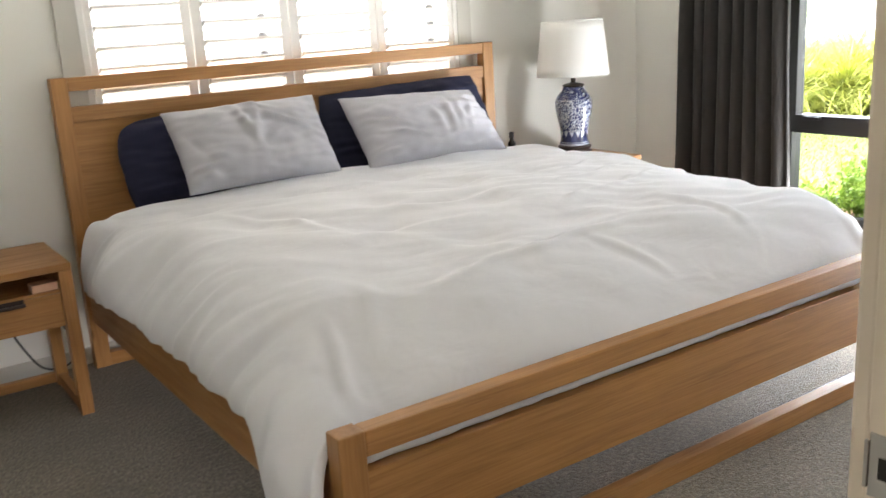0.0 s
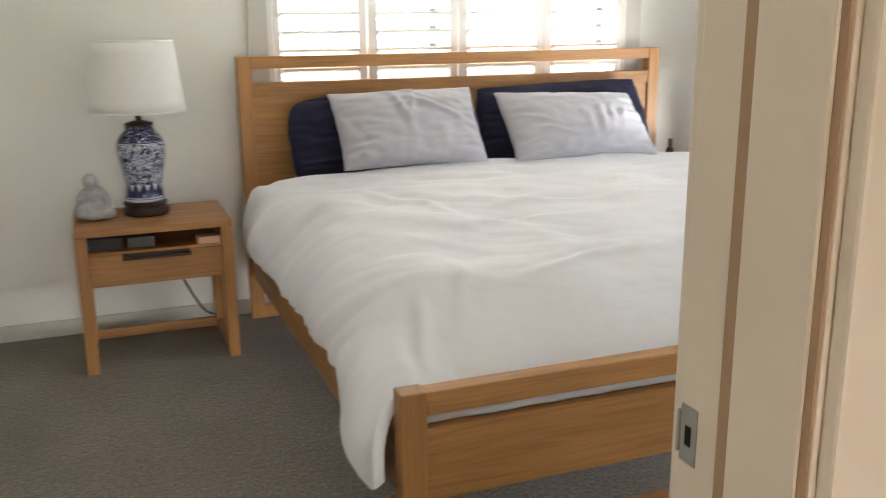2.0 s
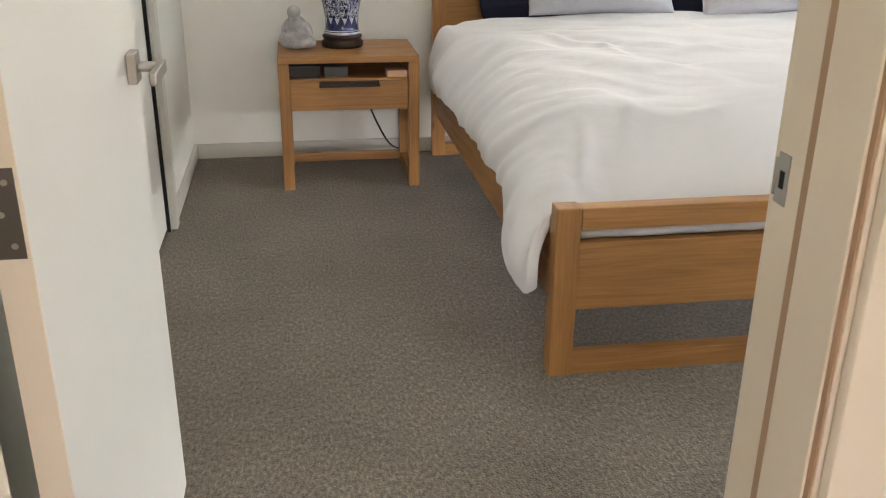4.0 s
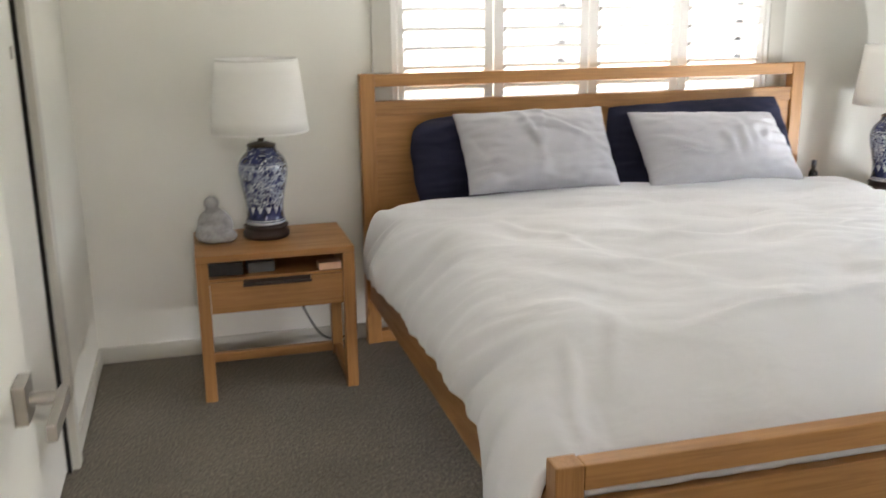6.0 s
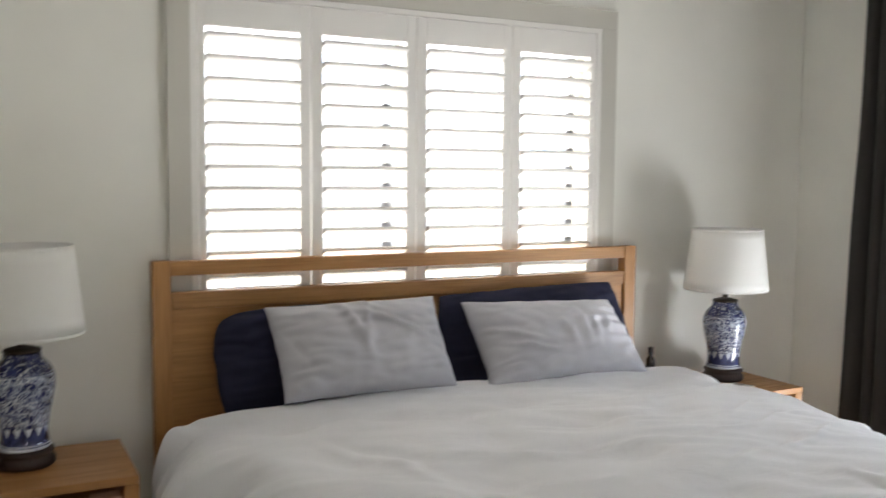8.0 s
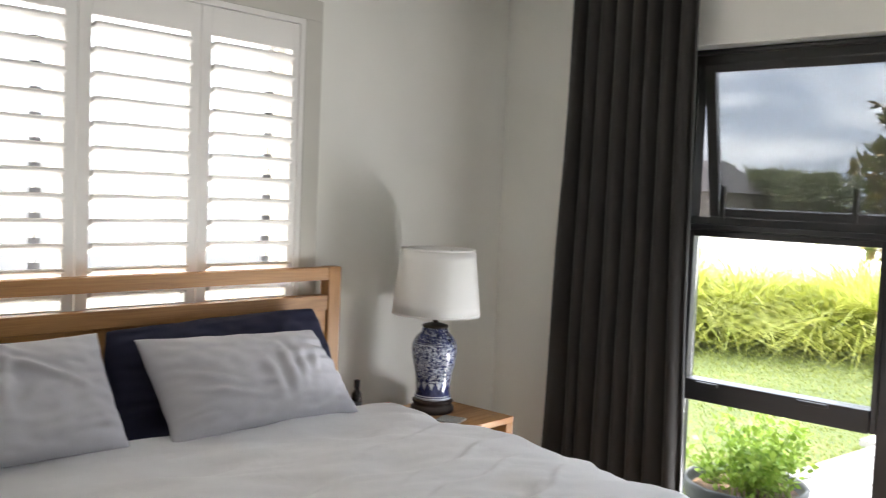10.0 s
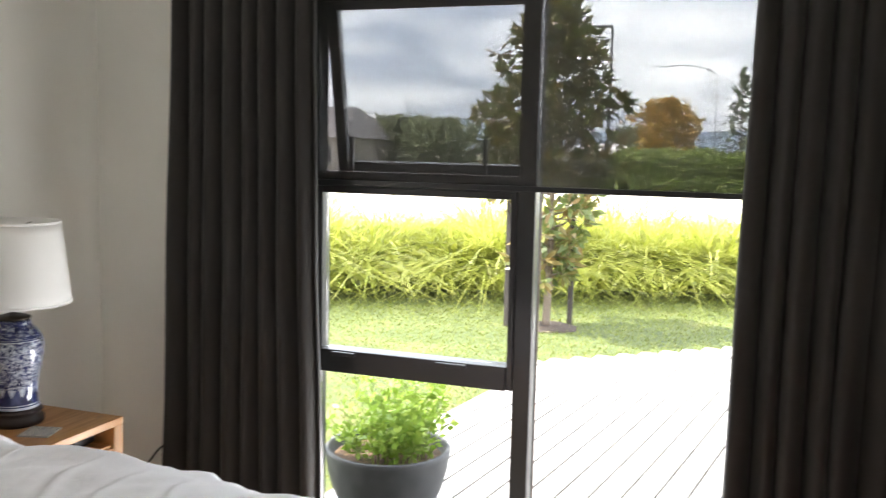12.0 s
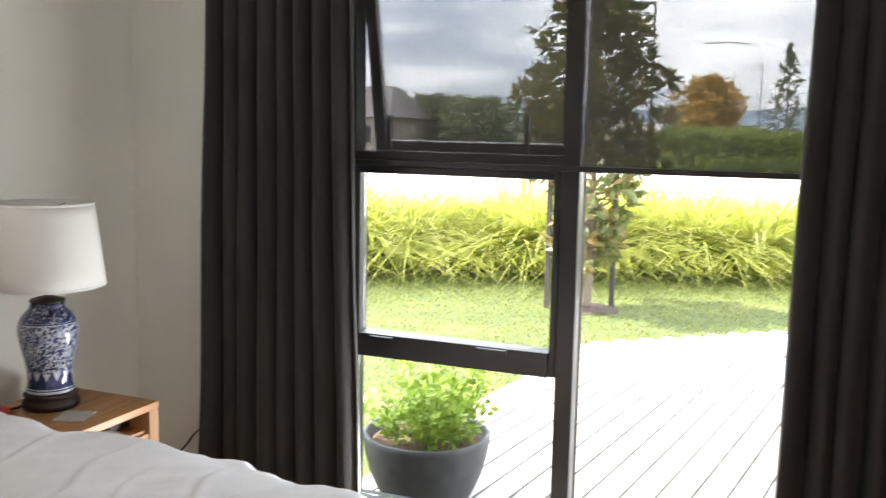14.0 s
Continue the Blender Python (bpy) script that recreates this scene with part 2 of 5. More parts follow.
RUSTY = leafy("orange_brown_leaf", [(0.34, 0.26, 0.07), (0.55, 0.33, 0.07), (0.62, 0.42, 0.12), (0.4, 0.31, 0.09)], 0.6, 0.4)
BARK = paint("bark", (0.16, 0.12, 0.09), 0.9, 60.0, 0.004, 0.3)
STAKE = paint("weathered_stake", (0.05, 0.04, 0.035), 0.8, 60.0, 0.002, 0.2)
STEEL_POLE = paint("grey_painted_pole", (0.1, 0.1, 0.1), 0.5)
MULCH = paint("bark_mulch", (0.03, 0.019, 0.013), 0.95, 30.0, 0.01, 0.4)
DECK = material("pale_composite_deck", (0.6, 0.57, 0.53), 0.6)
dv = coords(DECK, (1.0, 18.0, 18.0))
dinfo = nod(DECK, "ObjectInfo")
d1 = ramp(DECK, noise_of(DECK, dv, 4.0, 4.0), [(0.3, (0.2, 0.19, 0.182)), (0.7, (0.27, 0.258, 0.246))])
lnk(DECK, mixc(DECK, 1.0, d1, ramp(DECK, dinfo.outputs["Random"], [(0.0, (0.9, 0.9, 0.9)), (1.0, (1.05, 1.05, 1.05))]), 'MULTIPLY'), bsdf(DECK).inputs["Base Color"])
bump(DECK, noise_of(DECK, dv, 9.0, 2.0), 0.3, 0.003)
LAWN = material("lawn_soil_and_grass", (0.16, 0.24, 0.06), 0.9)
lv = coords(LAWN)
l1 = ramp(LAWN, noise_of(LAWN, lv, 1.2, 6.0, 0.7), [(0.3, (0.042, 0.062, 0.013)), (0.55, (0.068, 0.09, 0.02)), (0.75, (0.12, 0.12, 0.042))])
l2 = ramp(LAWN, noise_of(LAWN, lv, 26.0, 6.0, 0.8), [(0.36, (0.42, 0.5, 0.36)), (0.64, (1.3, 1.2, 1.0))])
lnk(LAWN, mixc(LAWN, 1.0, l1, l2, 'MULTIPLY'), bsdf(LAWN).inputs["Base Color"])
bump(LAWN, noise_of(LAWN, lv, 60.0, 4.0), 0.8, 0.02)
ROAD = paint("pale_concrete_road", (0.42, 0.4, 0.37), 0.9, 20.0, 0.004, 0.12)
# haze of distance is mixed into the hills' blue-grey colour
HILL = paint("hazy_far_hill", (0.15, 0.19, 0.24), 1.0, 0.05, 0.1, 0.1)
RENDER_WALL = paint("house_wall", (0.45, 0.4, 0.35), 0.9, 5.0, 0.002, 0.1)
ROOF = paint("house_roof", (0.16, 0.15, 0.15), 0.8, 8.0, 0.004, 0.1)
RED_ROOF = paint("red_roof", (0.34, 0.12, 0.08), 0.8, 8.0, 0.004, 0.1)
PALE_ROOF = paint("pale_metal_roof", (0.6, 0.6, 0.6), 0.5, 8.0, 0.004, 0.05)

GLASS = material("window_glass", (1, 1, 1), 0.0)
gt, gg, gm = nod(GLASS, "BsdfTransparent"), nod(GLASS, "BsdfGlossy", Roughness=0.0), nod(GLASS, "MixShader")
lw = nod(GLASS, "LayerWeight", Blend=0.12)
lnk(GLASS, mth(GLASS, 'MULTIPLY', lw.outputs["Fresnel"], 0.7), gm.inputs[0])
lnk(GLASS, gt.outputs["BSDF"], gm.inputs[1])
lnk(GLASS, gg.outputs["BSDF"], gm.inputs[2])
lnk(GLASS, gm.outputs["Shader"], GLASS.node_tree.nodes["Material Output"].inputs["Surface"])
gt.inputs["Color"].default_value = (0.93, 0.95, 0.94, 1)
# darker glass copy, its tint added to cut the glare between the slats
TINTED = GLASS.copy()
TINTED.name = "tinted_window_glass"
for q in TINTED.node_tree.nodes:
    if q.type == 'BSDF_TRANSPARENT':
        q.inputs["Color"].default_value = (0.66, 0.67, 0.66, 1)

SCREEN = material("dark_sunscreen_mesh", (0.045, 0.044, 0.042), 0.8)
st, sm = nod(SCREEN, "BsdfTransparent"), nod(SCREEN, "MixShader", Fac=0.76)
weave = noise_of(SCREEN, coords(SCREEN, (1.0, 40.0, 700.0)), 1.0, 2.0)
lnk(SCREEN, ramp(SCREEN, weave, [(0.3, (0.65, 0.65, 0.65)), (0.7, (0.695, 0.695, 0.695))]), sm.inputs[0])
lnk(SCREEN, st.outputs["BSDF"], sm.inputs[1])
lnk(SCREEN, bsdf(SCREEN).outputs["BSDF"], sm.inputs[2])
lnk(SCREEN, sm.outputs["Shader"], SCREEN.node_tree.nodes["Material Output"].inputs["Surface"])

# blue and white glaze: zones by height, scrolling flowers between, pointed petals at the foot
CHINA = material("blue_and_white_porcelain", (0.8, 0.82, 0.86), 0.12)
tc, sx = nod(CHINA, "TexCoord"), nod(CHINA, "SeparateXYZ")
lnk(CHINA, tc.outputs["Object"], sx.inputs[0])
ang = mth(CHINA, 'ARCTAN2', sx.outputs[1], sx.outputs[0])
cz = sx.outputs[2]
flat = nod(CHINA, "CombineXYZ")
lnk(CHINA, mth(CHINA, 'MULTIPLY', mth(CHINA, 'SINE', ang), 0.12), flat.inputs[0])
lnk(CHINA, mth(CHINA, 'MULTIPLY', mth(CHINA, 'COSINE', ang), 0.12), flat.inputs[1])
lnk(CHINA, cz, flat.inputs[2])
petals = nod(CHINA, "TexVoronoi", Scale=62.0)
lnk(CHINA, flat.outputs[0], petals.inputs["Vector"])
blooms = nod(CHINA, "TexVoronoi", Scale=15.0)
lnk(CHINA, flat.outputs[0], blooms.inputs["Vector"])
vines = noise_of(CHINA, flat.outputs[0], 44.0, 2.0, 0.5, 2.6)
vine_line = mth(CHINA, 'LESS_THAN', mth(CHINA, 'ABSOLUTE', mth(CHINA, 'SUBTRACT', vines, 0.5)), 0.055)
leaf = mth(CHINA, 'LESS_THAN', petals.outputs["Distance"], 0.4)
leaf = mth(CHINA, 'MULTIPLY', leaf, mth(CHINA, 'GREATER_THAN', noise_of(CHINA, flat.outputs[0], 20.0, 2.0), 0.44))
bloom = mth(CHINA, 'LESS_THAN', mth(CHINA, 'ADD', blooms.outputs["Distance"], mth(CHINA, 'MULTIPLY', noise_of(CHINA, flat.outputs[0], 90.0, 2.0), 0.45)), 0.44)
field = mth(CHINA, 'MAXIMUM', mth(CHINA, 'MAXIMUM', vine_line, leaf), bloom)
saw = mth(CHINA, 'PINGPONG', mth(CHINA, 'MULTIPLY', ang, 14 / math.tau), 0.5)
petal_top = mth(CHINA, 'ADD', 0.1, mth(CHINA, 'MULTIPLY', saw, 0.075))
foot_band = mth(CHINA, 'LESS_THAN', cz, petal_top)
foot_band = mth(CHINA, 'MULTIPLY', foot_band, mth(CHINA, 'GREATER_THAN', cz, 0.074))
top_band = mth(CHINA, 'GREATER_THAN', cz, 0.297)
top_band = mth(CHINA, 'MULTIPLY', top_band, mth(CHINA, 'GREATER_THAN', noise_of(CHINA, flat.outputs[0], 80.0, 2.0, 0.5, 1.5), 0.4))
mid = mth(CHINA, 'MULTIPLY', mth(CHINA, 'GREATER_THAN', cz, 0.127), mth(CHINA, 'LESS_THAN', cz, 0.29))
ring = mth(CHINA, 'MAXIMUM', mth(CHINA, 'COMPARE', cz, 0.294, 0.0022), mth(CHINA, 'COMPARE', cz, 0.069, 0.002))
blue_at = mth(CHINA, 'MAXIMUM', mth(CHINA, 'MAXIMUM', mth(CHINA, 'MULTIPLY', field, mid), foot_band), mth(CHINA, 'MAXIMUM', top_band, ring))
blue_tone = ramp(CHINA, noise_of(CHINA, flat.outputs[0], 30.0, 3.0), [(0.35, (0.012, 0.014, 0.05)), (0.65, (0.05, 0.062, 0.17))])
white_tone = ramp(CHINA, noise_of(CHINA, flat.outputs[0], 18.0, 3.0), [(0.35, (0.46, 0.51, 0.63)), (0.65, (0.66, 0.69, 0.74))])
lnk(CHINA, mixc(CHINA, blue_at, white_tone, blue_tone), bsdf(CHINA).inputs["Base Color"])
bsdf(CHINA).inputs["Coat Weight"].default_value = 0.5

VELVET = material("red_patterned_velvet", (0.35, 0.03, 0.045), 0.75)
vv = coords(VELVET)
v1 = ramp(VELVET, noise_of(VELVET, vv, 4.0, 4.0), [(0.3, (0.3, 0.022, 0.04)), (0.7, (0.42, 0.05, 0.06))])
v2 = mth(VELVET, 'GREATER_THAN', noise_of(VELVET, vv, 9.0, 6.0, 0.75, 0.8), 0.62)
lnk(VELVET, mixc(VELVET, mth(VELVET, 'MULTIPLY', v2, 0.55), v1, (0.62, 0.25, 0.24)), bsdf(VELVET).inputs["Base Color"])
bsdf(VELVET).inputs["Sheen Weight"].default_value = 0.6
COASTER = material("printed_coaster", (0.78, 0.75, 0.66), 0.5)
kv = nod(COASTER, "TexWave", Scale=40.0, Distortion=3.0)
kv.wave_type = 'RINGS'
lnk(COASTER, coords(COASTER), kv.inputs["Vector"])
lnk(COASTER, ramp(COASTER, kv.outputs["Fac"], [(0.4, (0.2, 0.22, 0.26)), (0.6, (0.66, 0.64, 0.55))]), bsdf(COASTER).inputs["Base Color"])


# ---- building helpers ----
def thing(name, x, y, z, label, category, rz=0.0, group="", kind=""):
    ob = new(name)
    ob.empty_display_size = 0.1
    ob.matrix_basis = pose(x, y, z, 0, 0, rz)
    return tagged(ob, label, category, group, kind)


def link_mesh(name, bm, mat, smooth=False):
    bmesh.ops.recalc_face_normals(bm, faces=bm.faces)
    me = bpy.data.meshes.new(name)
    bm.to_mesh(me)
    bm.free()
    me.materials.append(mat)
    if smooth:
        for p in me.polygons:
            p.use_smooth = True
    return new(name, me)


def part(name, bm, mat, parent=None, label="", smooth=False):
    ob = link_mesh(name, bm, mat, smooth)
    ob.parent = parent
    if label:
        ob["label"] = label
    return ob


def box(bm, x0, x1, y0, y1, z0, z1, bevel=0.0):
    vs = [bm.verts.new((x, y, z)) for x in (x0, x1) for y in (y0, y1) for z in (z0, z1)]
    quads = ((0, 1, 3, 2), (4, 6, 7, 5), (0, 4, 5, 1), (2, 3, 7, 6), (0, 2, 6, 4), (1, 5, 7, 3))
    fs = [bm.faces.new([vs[i] for i in q]) for q in quads]
    if bevel:
        es = list({e for f in fs for e in f.edges})
        bmesh.ops.bevel(bm, geom=es, offset=bevel, segments=2, profile=0.6, affect='EDGES')
    return bm


def block(x0, x1, y0, y1, z0, z1, bevel=0.0):
    return box(bmesh.new(), min(x0, x1), max(x0, x1), min(y0, y1), max(y0, y1), z0, z1, bevel)


def turned(profile, n=40, close=True):
    """A lathe-turned solid: (radius, height) from the foot up."""
    bm = bmesh.new()
    rings = [[bm.verts.new((r * math.cos(math.tau * i / n), r * math.sin(math.tau * i / n), z)) for i in range(n)] for r, z in profile]
    for a, b in zip(rings, rings[1:]):
        for i in range(n):
            bm.faces.new((a[i], a[(i + 1) % n], b[(i + 1) % n], b[i]))
    if close:
        bm.faces.new(rings[0][::-1])
        bm.faces.new(rings[-1])
    return bm


def tube(bm, pts, radius, n=8):
    pts = [Vector(p) for p in pts]
    rings = []
    for i, p in enumerate(pts):
        d = (pts[min(i + 1, len(pts) - 1)] - pts[max(i - 1, 0)]).normalized()
        s = d.cross(Vector((0, 0, 1)) if abs(d.z) < 0.9 else Vector((1, 0, 0))).normalized()
        u = d.cross(s)
        r = radius[i] if isinstance(radius, (list, tuple)) else radius
        rings.append([bm.verts.new(p + r * (math.cos(math.tau * k / n) * s + math.sin(math.tau * k / n) * u)) for k in range(n)])
    for a, b in zip(rings, rings[1:]):
        for k in range(n):
            bm.faces.new((a[k], a[(k + 1) % n], b[(k + 1) % n], b[k]))
    bm.faces.new(rings[0][::-1])
    bm.faces.new(rings[-1])
    return bm


def curve_pts(ctrl, n=8):
    """A smooth run of points through the control points."""
    out = []
    c = [Vector(p) for p in ctrl]
    for i in range(len(c) - 1):
        p0, p1, p2, p3 = c[max(i - 1, 0)], c[i], c[i + 1], c[min(i + 2, len(c) - 1)]
        for k in range(n):
            t = k / n
            out.append(0.5 * ((2 * p1) + (p2 - p0) * t + (2 * p0 - 5 * p1 + 4 * p2 - p3) * t * t + (3 * p1 - p0 - 3 * p2 + p3) * t ** 3))
    return out + [c[-1]]


def smoothed(ob, levels=1):
    md = ob.modifiers.new("round", 'SUBSURF')
    md.levels = md.render_levels = levels
    for p in ob.data.polygons:
        p.use_smooth = True
    return ob


def solid(name, label, category, bm, mat, kind="structure"):
    return tagged(link_mesh(name, bm, mat), label, category, kind=kind)


# ---- the large structure ----
CEILING_Z, EAST, WEST = 2.6, 2.19, -2.19
bm = block(-2.32, EAST + 0.1, -4.05, 0.1, -0.2, 0.0)
box(bm, -2.32, -0.6, -6.5, -4.05, -0.2, 0.0)
box(bm, -2.95, -2.32, -1.9, -0.8, -0.2, 0.0)
solid("floor", "grey-brown looped carpet over the bedroom and hall floor", "floor", bm, CARPET)
solid("ceiling", "plain white painted flat ceiling", "ceiling", block(-2.95, EAST + 0.3, -6.5, 0.25, CEILING_Z, CEILING_Z + 0.12), CEIL)

bm = bmesh.new()   # wall behind the bed, round the shuttered window
box(bm, -2.5, -0.92, 0.0, 0.25, 0, CEILING_Z)
box(bm, 0.92, EAST + 0.3, 0.0, 0.25, 0, CEILING_Z)
box(bm, -0.92, 0.92, 0.0, 0.25, 0, 0.95)
box(bm, -0.92, 0.92, 0.0, 0.25, 2.14, CEILING_Z)
solid("wall_north", "warm white painted wall behind the bed with a window opening", "wall", bm, WALL)
bm = bmesh.new()   # wall with the tall window
box(bm, EAST, EAST + 0.25, -0.93, 0.0, 0, CEILING_Z)
box(bm, EAST, EAST + 0.25, -3.95, -2.95, 0, CEILING_Z)
box(bm, EAST, EAST + 0.25, -2.95, -0.93, 2.145, CEILING_Z)
solid("wall_east", "warm white painted wall with a tall window opening", "wall", bm, WALL)
bm = bmesh.new()   # wall with the closet door
box(bm, WEST - 0.12, WEST, -0.96, 0.0, 0, CEILING_Z)
box(bm, WEST - 0.12, WEST, -6.4, -1.72, 0, CEILING_Z)
box(bm, WEST - 0.12, WEST, -1.72, -0.96, 2.06, CEILING_Z)
box(bm, WEST - 0.75, WEST - 0.7, -1.9, -0.8, 0, CEILING_Z)
box(bm, WEST - 0.7, WEST - 0.12, -1.9, -1.85, 0, CEILING_Z)
box(bm, WEST - 0.7, WEST - 0.12, -0.85, -0.8, 0, CEILING_Z)
solid("wall_west", "warm white painted side wall with a closet doorway", "wall", bm, WALL)
bm = bmesh.new()   # wall with the entry doorway
box(bm, WEST, -2.035, -3.60, -3.45, 0, CEILING_Z)
box(bm, -1.157, -0.6, -3.60, -3.45, 0, CEILING_Z)
box(bm, -2.035, -1.157, -3.60, -3.45, 2.07, CEILING_Z)
box(bm, -0.7, -0.6, -3.95, -3.60, 0, CEILING_Z)
box(bm, -0.6, EAST + 0.25, -4.05, -3.95, 0, CEILING_Z)
solid("wall_south", "warm white painted wall with the entry doorway", "wall", bm, WALL)
bm = bmesh.new()   # hall, with an unseen opening added at its far end to let light in
box(bm, -0.7, -0.6, -6.4, -3.95, 0, CEILING_Z)
box(bm, WEST, -1.6, -6.5, -6.4, 0, CEILING_Z)
box(bm, -1.2, -0.6, -6.5, -6.4, 0, CEILING_Z)
box(bm, -1.6, -1.2, -6.5, -6.4, 2.1, CEILING_Z)
solid("wall_hall", "plain painted hallway walls outside the bedroom", "wall", bm, WALL)


def skirting(name, x0, x1, y0, y1):
    solid(name, "pale grey painted low skirting board along the carpet", "skirting board", block(x0, x1, y0, y1, 0.0, 0.07, 0.003), TRIM)


skirting("baseboard_north", WEST, EAST, -0.014, -0.0005)
skirting("baseboard_west", WEST + 0.0005, WEST + 0.014, -0.9, -0.0145)
skirting("baseboard_west_2", WEST + 0.0005, WEST + 0.014, -3.44, -1.79)
skirting("baseboard_east", EAST - 0.014, EAST - 0.0005, -0.92, -0.0145)
skirting("baseboard_east_2", EAST - 0.014, EAST - 0.0005, -3.94, -2.96)
skirting("baseboard_south", -0.598, EAST - 0.015, -3.9495, -3.936)

# closet doorway in the west wall
closet = thing("door_closet", WEST, -1.34, 0, "closed pale painted closet door with square-edged architrave", "door", kind="structure")
part("architrave", block(0.0005, 0.022, 0.375, 0.44, 0, 2.12, 0.003), TRIM, closet)
part("architrave", block(0.0005, 0.022, -0.44, -0.375, 0, 2.12, 0.003), TRIM, closet)
part("architrave", block(0.0005, 0.022, -0.375, 0.375, 2.055, 2.12, 0.003), TRIM, closet)
part("jamb", block(-0.12, 0.0, 0.362, 0.3795, 0, 2.055), TRIM, closet)
part("jamb", block(-0.12, 0.0, -0.3795, -0.362, 0, 2.055), TRIM, closet)
# black strip put where the gap beside the leaf lies in shade
part("gap_shade_strip", block(-0.0145, -0.002, 0.3525, 0.3618, 0.0, 2.05), GAP, closet, "black strip for the shaded door gap")
leaf_ob = part("leaf", block(-0.051, -0.015, -0.355, 0.35, 0.012, 2.045, 0.002), DOOR_WHITE, closet)
part("catch_plate", block(-0.0148, -0.012, 0.27, 0.3, 1.30, 1.335, 0.001), CHROME, leaf_ob, "small metal catch plate")
# black slab stands in for the darkness inside the closet
part("shadow_gap", block(-0.1, -0.0605, -0.36, 0.36, 0.0, 2.05), GAP, closet)

# entry doorway: rebated jambs, architraves, open leaf
entry = thing("door_entry", -1.596, -3.52, 0, "cream painted door frame of the entry with rebated jambs", "door frame", kind="structure")
for s in (-1, 1):
    def across(a, b, y0, y1, z0, z1, bv=0.002):
        return block(s * a, s * b, y0, y1, z0, z1, bv)
    part("jamb", across(0.42, 0.4385, -0.095, 0.07, 0, 2.05), JAMB, entry)
    part("door_stop", across(0.414, 0.4195, -0.085, -0.004, 0, 2.05, 0.002), JAMB, entry)
    # narrow tan strip fills the groove beside the stop
    part("groove_strip", across(0.4165, 0.4195, -0.0038, 0.012, 0, 2.05, 0.0005), TAN_STRIP, entry, "tan brown strip beside the door stop")
    # tan colour paints the shadow line between jamb and architrave
    part("shadow_strip", across(0.4165, 0.4195, -0.094, -0.0852, 0, 2.05, 0.0005), TAN_STRIP, entry, "tan brown strip for the shaded joint")
    part("architrave", across(0.425, 0.49, 0.0705, 0.088, 0, 2.115, 0.004), JAMB, entry)
    part("architrave", across(0.425, 0.49, -0.113, -0.0955, 0, 2.115, 0.004), JAMB, entry)
part("head_jamb", block(-0.42, 0.42, -0.095, 0.07, 2.05, 2.0695), JAMB, entry)
part("architrave", block(-0.425, 0.425, 0.0705, 0.088, 2.05, 2.115, 0.004), JAMB, entry)
part("architrave", block(-0.425, 0.425, -0.113, -0.0955, 2.05, 2.115, 0.004), JAMB, entry)
strike = part("strike_plate", block(0.4185, 0.421, 0.043, 0.0665, 0.925, 0.981, 0.0006), CHROME, entry, "nickel strike plate")
# flat black chip paints the shade of the latch hole
part("latch_hole", block(0.4175, 0.4188, 0.05, 0.058, 0.943, 0.962), GAP, strike, "black chip for the shaded latch hole")
part("lip", block(0.417, 0.42, 0.0668, 0.0705, 0.932, 0.974, 0.001), CHROME, strike)

door = thing("entry_door", -1.972, -3.378, 0.012, "white painted flush entry door standing open", "door", group="")
leaf_main = part("leaf", block(-0.038, 0.0, 0.0, 0.775, 0.0, 2.03, 0.002), DOOR_WHITE, door)
part("hinge_edge", block(-0.0375, -0.0005, -0.004, -0.0002, 0.0, 2.03), JAMB, door, "cream painted edge")
for hz in (0.22, 0.86, 1.75):
    hinge = part("hinge", block(-0.036, -0.004, -0.0065, -0.0045, hz, hz + 0.1, 0.0006), DARK_STEEL, door, "dark steel butt hinge")
    part("knuckle", tube(bmesh.new(), [(-0.04, -0.006, hz), (-0.04, -0.006, hz + 0.1)], 0.006, 12), DARK_STEEL, hinge)
    for k in (0.015, 0.05, 0.085):
        part("screw", tube(bmesh.new(), [(-0.014 - 0.008 * (k == 0.05), -0.0062, hz + k), (-0.014 - 0.008 * (k == 0.05), -0.0078, hz + k)], 0.0035, 10), CHROME, hinge)
rose = part("rose", block(0.0, 0.016, 0.66, 0.712, 0.905, 0.957, 0.002), CHROME, door, "square nickel rose")
part("neck", tube(bmesh.new(), [(0.016, 0.686, 0.931), (0.05, 0.686, 0.931)], 0.009, 14), CHROME, rose)
part("lever", block(0.0495, 0.062, 0.57, 0.697, 0.92, 0.942, 0.003), CHROME, rose, "square nickel lever handle")
part("rose", block(-0.049, -0.0385, 0.66, 0.712, 0.905, 0.957, 0.002), CHROME, door)

# shuttered window behind the bed
shut = thing("window_north", 0, 0, 0.95, "window closed by white plantation shutters with open louvres", "window", kind="structure")
part("casing", block(-0.99, -0.907, -0.02, -0.0005, 0.03, 1.19, 0.003), TRIM, shut)
part("casing", block(0.907, 0.99, -0.02, -0.0005, 0.03, 1.19, 0.003), TRIM, shut)
part("casing", block(-0.99, 0.99, -0.02, -0.0005, 1.1905, 1.272, 0.003), TRIM, shut)
part("casing", block(-0.99, 0.99, -0.02, -0.0005, -0.04, 0.0295, 0.003), TRIM, shut)
part("sill", block(-0.919, 0.919, -0.0004, 0.249, 0.0005, 0.02), TRIM, shut)
for s in (-1, 1):
    part("shutter_frame", block(s * 0.883, s * 0.9065, -0.018, 0.03, 0.03, 1.19, 0.002), SHUTTER, shut)
part("shutter_frame", block(-0.8825, 0.8825, -0.018, 0.03, 1.168, 1.19, 0.002), SHUTTER, shut)
bays = [(-0.853, -0.496), (-0.406, -0.05), (0.039, 0.399), (0.486, 0.848)]
edges = [-0.881, -0.453, -0.0065, 0.4425, 0.881]
